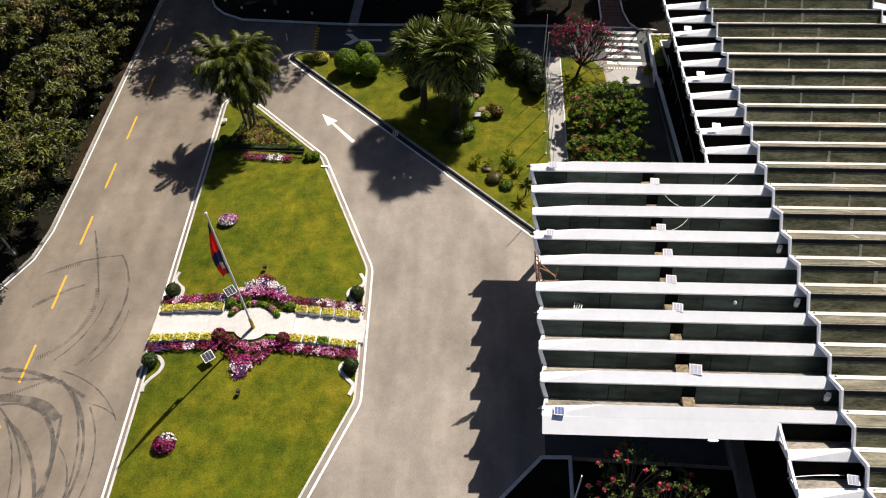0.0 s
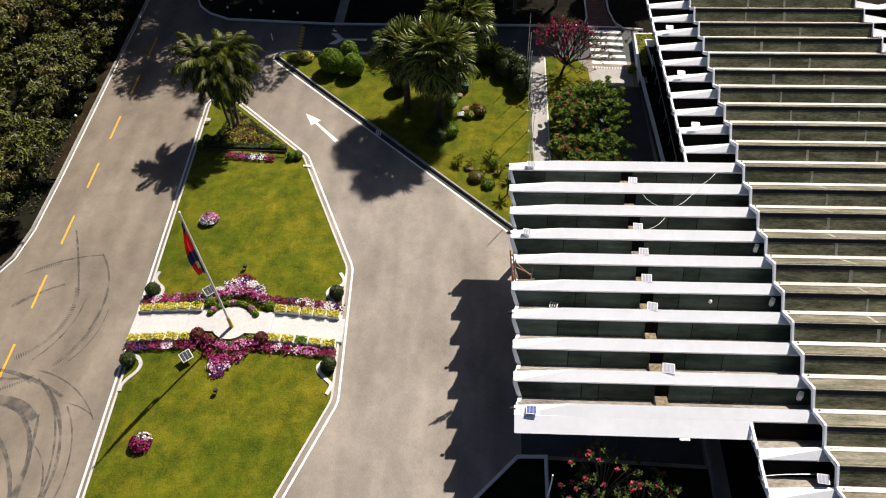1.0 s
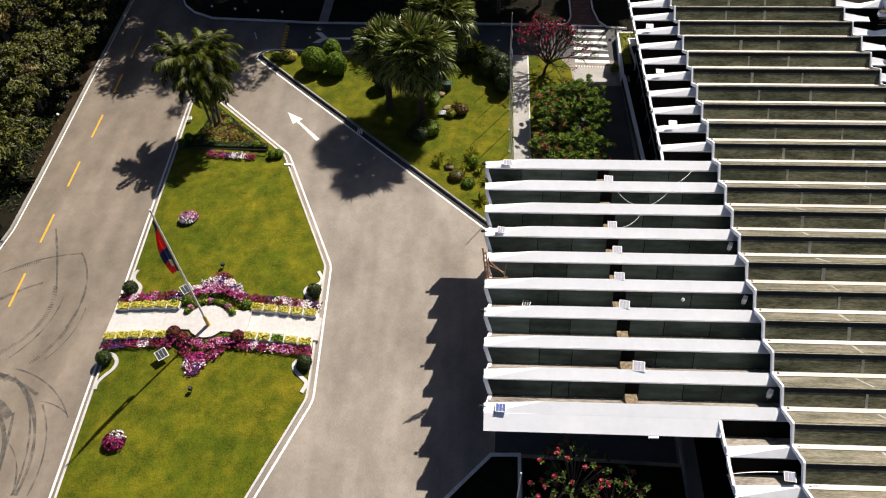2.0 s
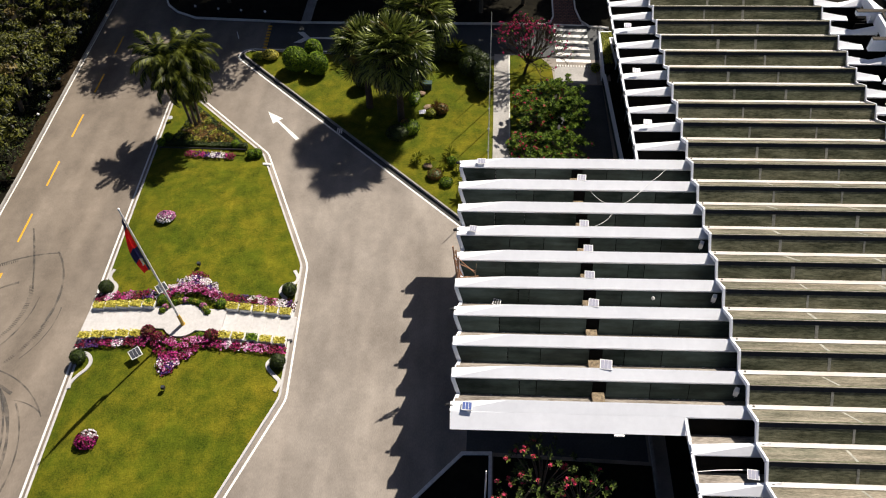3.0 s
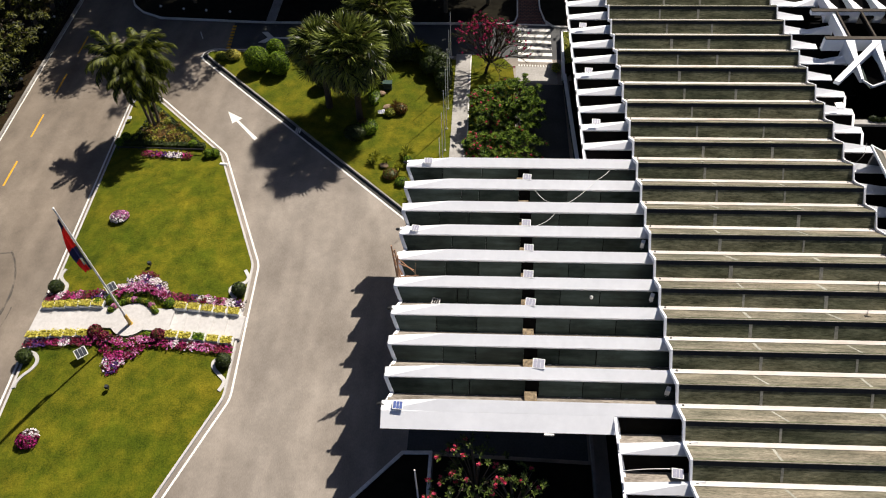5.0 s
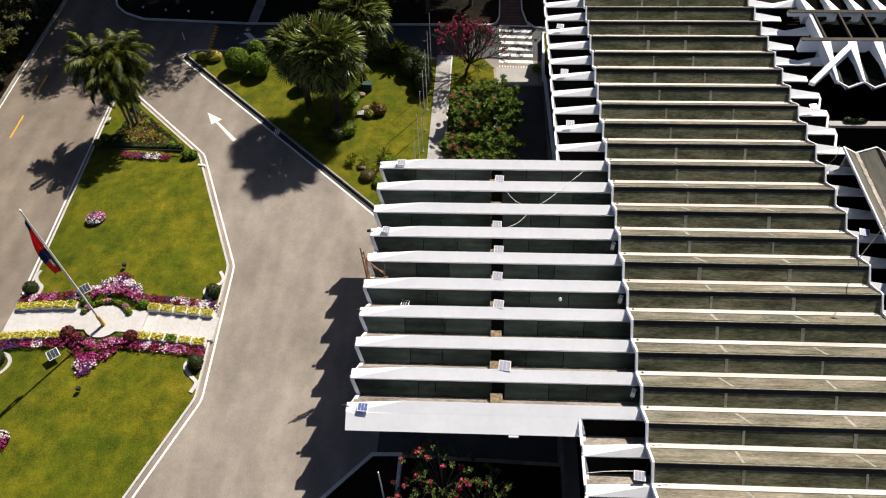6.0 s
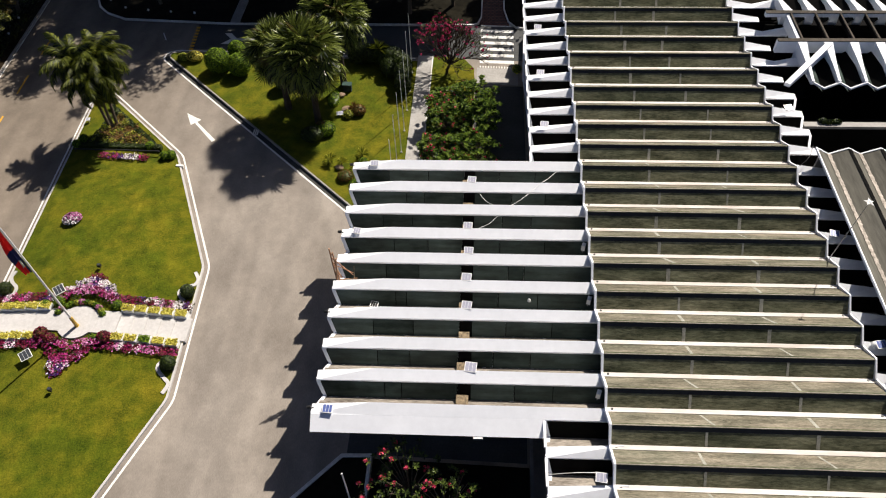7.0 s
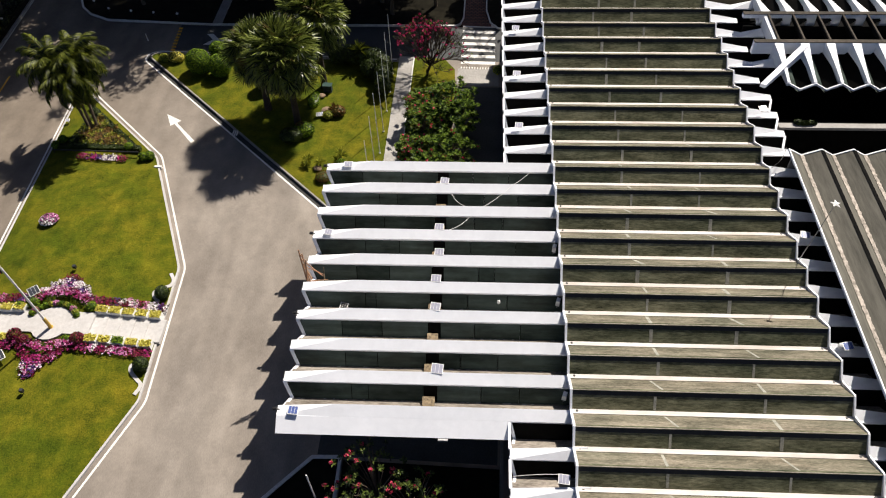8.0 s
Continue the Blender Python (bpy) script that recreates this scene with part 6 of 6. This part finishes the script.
thing("kerb_walk_east", *strip([(12.0, 70), (12.05, 61.5), (12.45, 59.5), (13.2, 58.6), (15, 58.5)], -0.12, 0.0, -0.1, 0.14), M_KERB, "pale kerb beside the brick footway", "kerb", kind="structure")
for i in range(8):
    y = 53.55 + 0.47 * i
    thing("bump_block", *box(-16.1 - 0.035 * i, -15.75 - 0.035 * i, y, y + 0.24, 0.0, 0.035), M_YELLOW, "yellow block of a speed bump", "speed bump", "speed bump blocks", "structure")
fork = [(-10.1, 55.32), (-10.1, 55.66), (-12.2, 55.5), (-12.9, 56.3), (-13.5, 56.25), (-12.75, 55.42), (-13.5, 54.6), (-12.8, 54.62), (-12.2, 55.3)]
thing("turn_arrow", [(x, y, 0.009) for x, y in fork], [tuple(range(len(fork)))], M_LINE, "white forked road arrow in shade", "road marking", kind="structure")
for x, y in ((-25.7, 60.5), (-23.8, 59.3), (-21.5, 59.0), (-19.3, 58.9), (-17.0, 58.8), (-32.2, 47.8), (-32.1, 45.5), (-32.0, 43.2), (-33.0, 54.5), (-33.2, 57.0)):
    ob = base("globe_light", x, y, -0.05, "small white globe garden light", "lamp", "garden globe lights")
    part("globe", tube([(0, 0, 0.3), (0, 0, 0.33), (0, 0, 0.4), (0, 0, 0.47), (0, 0, 0.5)], [0.03, 0.09, 0.12, 0.09, 0.02], 10), M_POLE, ob)
    part("post", tube([(0, 0, 0), (0, 0, 0.32)], [0.025, 0.025], 6), M_BLACK, ob)
thing("footpath_north", *box(-13.45, -12.6, 57.75, 75, -0.05, 0.05), M_WALK, "narrow concrete footpath in deep shade", "pavement", kind="structure")
bollard = base("bollard", -18.6, 54.9, 0.0, "small pale bollard beside the lawn's tip", "bollard")
part("post", tube([(0, 0, 0), (0, 0, 0.7)], [0.05, 0.04], 8), M_POLE, bollard)


# ---- tyre marks ----
def arc_mark(cx, cy, r, a0, a1, w):
    v, f, n = [], [], 40
    for i in range(n + 1):
        a = radians(a0 + (a1 - a0) * i / n)
        ww = w * (0.7 + 0.5 * noise.noise((cx + i * 0.13, cy, r)))
        v += [(cx + (r - ww / 2) * math.cos(a), cy + (r - ww / 2) * math.sin(a)), (cx + (r + ww / 2) * math.cos(a), cy + (r + ww / 2) * math.sin(a))]
        if i:
            f.append((2 * i - 2, 2 * i - 1, 2 * i + 1, 2 * i))
    return v, f


OLD_FIT["on"] = False
MARKS = [(-85.5, 6.7, 63.28, 24, 19, 0.20), (-31.1, 26.3, 6.16, 3, -43, 0.12), (-30.4, 26.2, 6.73, 39, -16, 0.22), (-28.5, 25.4, 5.31, 5, -39, 0.10), (-24.4, 21.3, 8.99, 128, 94, 0.14), (-24.0, 20.6, 7.65, 136, 111, 0.30),
         (-27.2, 14.9, 6.61, 80, 31, 0.13), (-28.8, 15.4, 5.96, 98, 62, 0.40), (-28.0, 29.3, 8.55, -99, -77, 0.25), (-29.9, 14.8, 7.30, 55, -8, 0.30), (-33.5, 14.0, 10.68, 35, -1, 0.16), (-28.3, 14.2, 5.31, 115, 50, 0.75),
         (-27.8, 15.7, 3.45, 104, 30, 0.25), (-29.2, 14.9, 5.00, 51, -13, 0.40), (-49.8, 12.3, 25.79, 14, 3, 0.22), (-29.1, 14.9, 7.14, 36, -9, 0.13), (-32.4, 11.1, 8.39, 58, 18, 0.28), (-36.4, 11.6, 10.75, 37, 11, 0.15),
         (-26.8, 13.7, 3.91, 49, 1, 0.12), (-34.0, 1.4, 20.94, 70, 61, 0.28), (-23.9, 15.7, 3.62, 84, 52, 0.10), (-34.6, 11.4, 9.63, 51, 14, 0.16)]
for i, (cx, cy, r, a0, a1, w) in enumerate(MARKS):
    v, f = arc_mark(cx, cy, r, a0, a1, w)
    thing("tyre_mark", [(x, y, 0.005 + 0.0006 * i) for x, y in v], f, M_TYRE, "dark curved tyre marks on the asphalt", "tyre mark", "tyre marks", "structure")


def tread_mark(cx, cy, r, a0, a1, w, pitch=0.13):
    """A print of tyre lugs: short bars across an arc."""
    v, f, n = [], [], int(abs(radians(a1 - a0)) * r / pitch)
    for i in range(n):
        a = radians(a0 + (a1 - a0) * i / n)
        h, k = 0.032 / r, len(v)
        ww = w * (0.8 + 0.4 * noise.noise((i * 0.21, cx, 0)))
        v += [(cx + q * math.cos(a + s), cy + q * math.sin(a + s), 0.0215) for q, s in ((r - ww / 2, -h), (r + ww / 2, -h), (r + ww / 2, h), (r - ww / 2, h))]
        f.append((k, k + 1, k + 2, k + 3))
    return v, f


for cx, cy, r, a0, a1, w in ((-29.7, 25.9, 4.20, 22, -64, 0.34), (-30.0, 26.0, 6.42, -11, -42, 0.28), (-36.6, 38.1, 20.12, -66, -58, 0.22), (-25.1, 21.9, 8.0, 120, 107, 0.24)):
    thing("tyre_mark", *tread_mark(cx, cy, r, a0, a1, w), M_TYRE, "ribbed dark tyre print on the asphalt", "tyre mark", "tyre marks", "structure")
OLD_FIT["on"] = True


# ---- trees west of the drive ----
def tree(x, y, height, spread, seed, label, leaf=M_LEAF, clumps=60, per=60, size=0.16, dry=0.0, group="west trees", clump=0.26, lean=0.0):
    rng = np.random.default_rng(seed)
    r = random.Random(seed)
    ob = base("tree", x, y, -0.06, label, "tree", group)
    limbs = [tube([(0, 0, -0.1), (0.1 + lean * 0.3, 0.05, height * 0.3), (0.05 + lean, 0.1, height * 0.7)], [0.2, 0.15, 0.06])]
    for i in range(6):
        a = i * 1.05 + r.uniform(-.3, .3)
        z = height * r.uniform(0.3, 0.5)
        limbs.append(tube([(0.05 + lean * 0.4, 0.05, z), (lean * 0.7 + math.cos(a) * spread * 0.4, math.sin(a) * spread * 0.4, z + height * 0.15), (lean + math.cos(a) * spread * 0.8, math.sin(a) * spread * 0.8, z + height * 0.22)], [0.09, 0.06, 0.03], 6))
    part("trunk", joined(*limbs), M_BARK, ob)
    n_dry = int(clumps * dry)
    part("crown", clumpy_crown((lean, 0, height * 0.6), (spread, spread, height * 0.38), clumps - n_dry, per, size, rng, clump, 0.34), leaf, ob)
    if n_dry:
        part("dry_leaves", clumpy_crown((lean, 0, height * 0.62), (spread, spread, height * 0.38), n_dry, per, size, rng, clump, 0.34), M_LEAF_DRY, ob, "yellowing leaves")
    return ob


rng0 = random.Random(4)
for i in range(12):
    y = 29.5 + i * 2.9
    tree(-33.6 - rng0.uniform(0, 0.9), y + (1.0 if i < 2 else 0.0), (8.4 if i < 2 else 6.4) + rng0.uniform(-0.7, 1.0), 2.9, 100 + i, "dense sunlit broadleaf tree beside the drive", clumps=48, per=130, size=0.17, dry=0.06, clump=0.22, lean=2.6 if i < 2 else 1.0)
    tree(-38.9 - rng0.uniform(0, 1.2), y + 1.4, 7.6 + rng0.uniform(-1.1, 1.4), 2.95, 200 + i, "dense sunlit broadleaf tree beside the drive", clumps=48, per=130, size=0.18, dry=0.3 if i in (3, 4, 5, 6) else 0.04, clump=0.22)
for x, y, h, w, seed in ((-21.0, 60.8, 17.0, 4.6, 301), (-26.0, 65.0, 17.0, 4.6, 302), (-16.0, 64.0, 11.8, 4.2, 303), (-10.0, 63.2, 11.4, 4.2, 304), (-4.0, 62.4, 12.0, 4.2, 305), (2.0, 62.6, 12.0, 4.0, 306), (7.2, 62.2, 12.0, 3.9, 307), (3.2, 60.6, 11.0, 3.2, 314),
                         (-30.0, 70.0, 16.0, 4.5, 308), (-20.0, 68.0, 15.0, 4.5, 309), (-12.0, 69.0, 14.0, 4.5, 310), (-4.0, 69.0, 14.0, 4.5, 311), (4.0, 70.0, 14.0, 4.5, 312), (17.0, 69.0, 12.5, 3.4, 313), (-11.3, 62.2, 23.0, 3.2, 315), (-14.2, 63.4, 23.0, 3.4, 316)):
    tree(x, y, h, w, seed, "tall shade tree north of the road", clumps={301: 150, 315: 46, 316: 70}.get(seed, 200), per=60 if seed in (301, 315, 316) else 95, size=0.24, group="north trees")
tree(16.0, 62.6, 10.0, 2.8, 321, "small shade tree beside the brick footway", clumps=9, per=34, size=0.2, group="north trees")
verge = [(x, y) for x, y in WEST_KERB[4:7]]
v, f = strip(verge, -1.0, -0.2, -0.3, 0.06)
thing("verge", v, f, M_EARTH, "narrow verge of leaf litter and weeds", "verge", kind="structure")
rng = np.random.default_rng(14)
line = [Vector(p) for p in WEST_KERB[1:7]]
pts = []
for a, b in zip(line, line[1:]):
    d = (b - a).normalized()
    for _ in range(int((b - a).length * 90)):
        u, s = rng.uniform(0, 1), rng.uniform(0.6, 3.4)
        q = a + (b - a) * u + Vector((-d.y, d.x)) * s
        if q.y < 33:
            continue
        h = max(0.0, 0.55 * min(1.0, s - 0.5) * (0.6 + noise.noise((q.x * 0.7, q.y * 0.7, 5))))
        pts.append((q.x, q.y, h * rng.uniform(0.3, 1.1)))
pts = np.array(pts)
thing("undergrowth", *leaves(pts, np.tile((0, 0, 1.0), (len(pts), 1)), 0.12, rng, 0.4), M_HEDGE, "dark low undergrowth below the trees", "undergrowth", kind="stuff")
rng = np.random.default_rng(12)
pts = np.stack([rng.uniform(-33.4, -32.3, 1500), rng.uniform(32, 58, 1500), rng.uniform(0.06, 0.2, 1500)], 1)
thing("weeds", *leaves(pts, np.tile((0, 0, 1.0), (1500, 1)), 0.09, rng, 0.4), M_LEAF, "scattered weeds on the verge", "weeds", kind="stuff")
for x, y in ((-33.0, 47.0),):
    ob = base("street_lamp", x, y, 0, "grey street lamp among the trees", "lamp", "street lamps")
    part("pole", tube([(0, 0, -0.1), (0, 0, 4.2)], [0.04, 0.03], 8), M_BLACK, ob)
    part("head", box(-0.1, 0.25, -0.07, 0.07, 4.2, 4.3), M_METAL, ob)

OLD_FIT["on"] = False
post = base("lamp_post", -32.57, 30.26, -0.06, "weathered pale lamp post in the dark verge", "lamp")
part("pole", tube([(0, 0, 0), (0, 0, 5.2)], [0.075, 0.06], 10), M_METAL, post)
part("collar", tube([(0, 0, 0), (0, 0, 0.12), (0, 0, 0.2)], [0.14, 0.14, 0.08], 10), M_METAL, post)
for x, y, r, h in ((31.25, 37.58, 0.26, 0.22), (32.0, 37.5, 0.4, 0.14), (31.6, 37.45, 0.3, 0.12)):
    bush(x, y, 5.98, r, h, 0.12, M_HEDGE, "dark leafy shrub on the court's ledge", n=150, size=0.12, group="ledge shrubs")
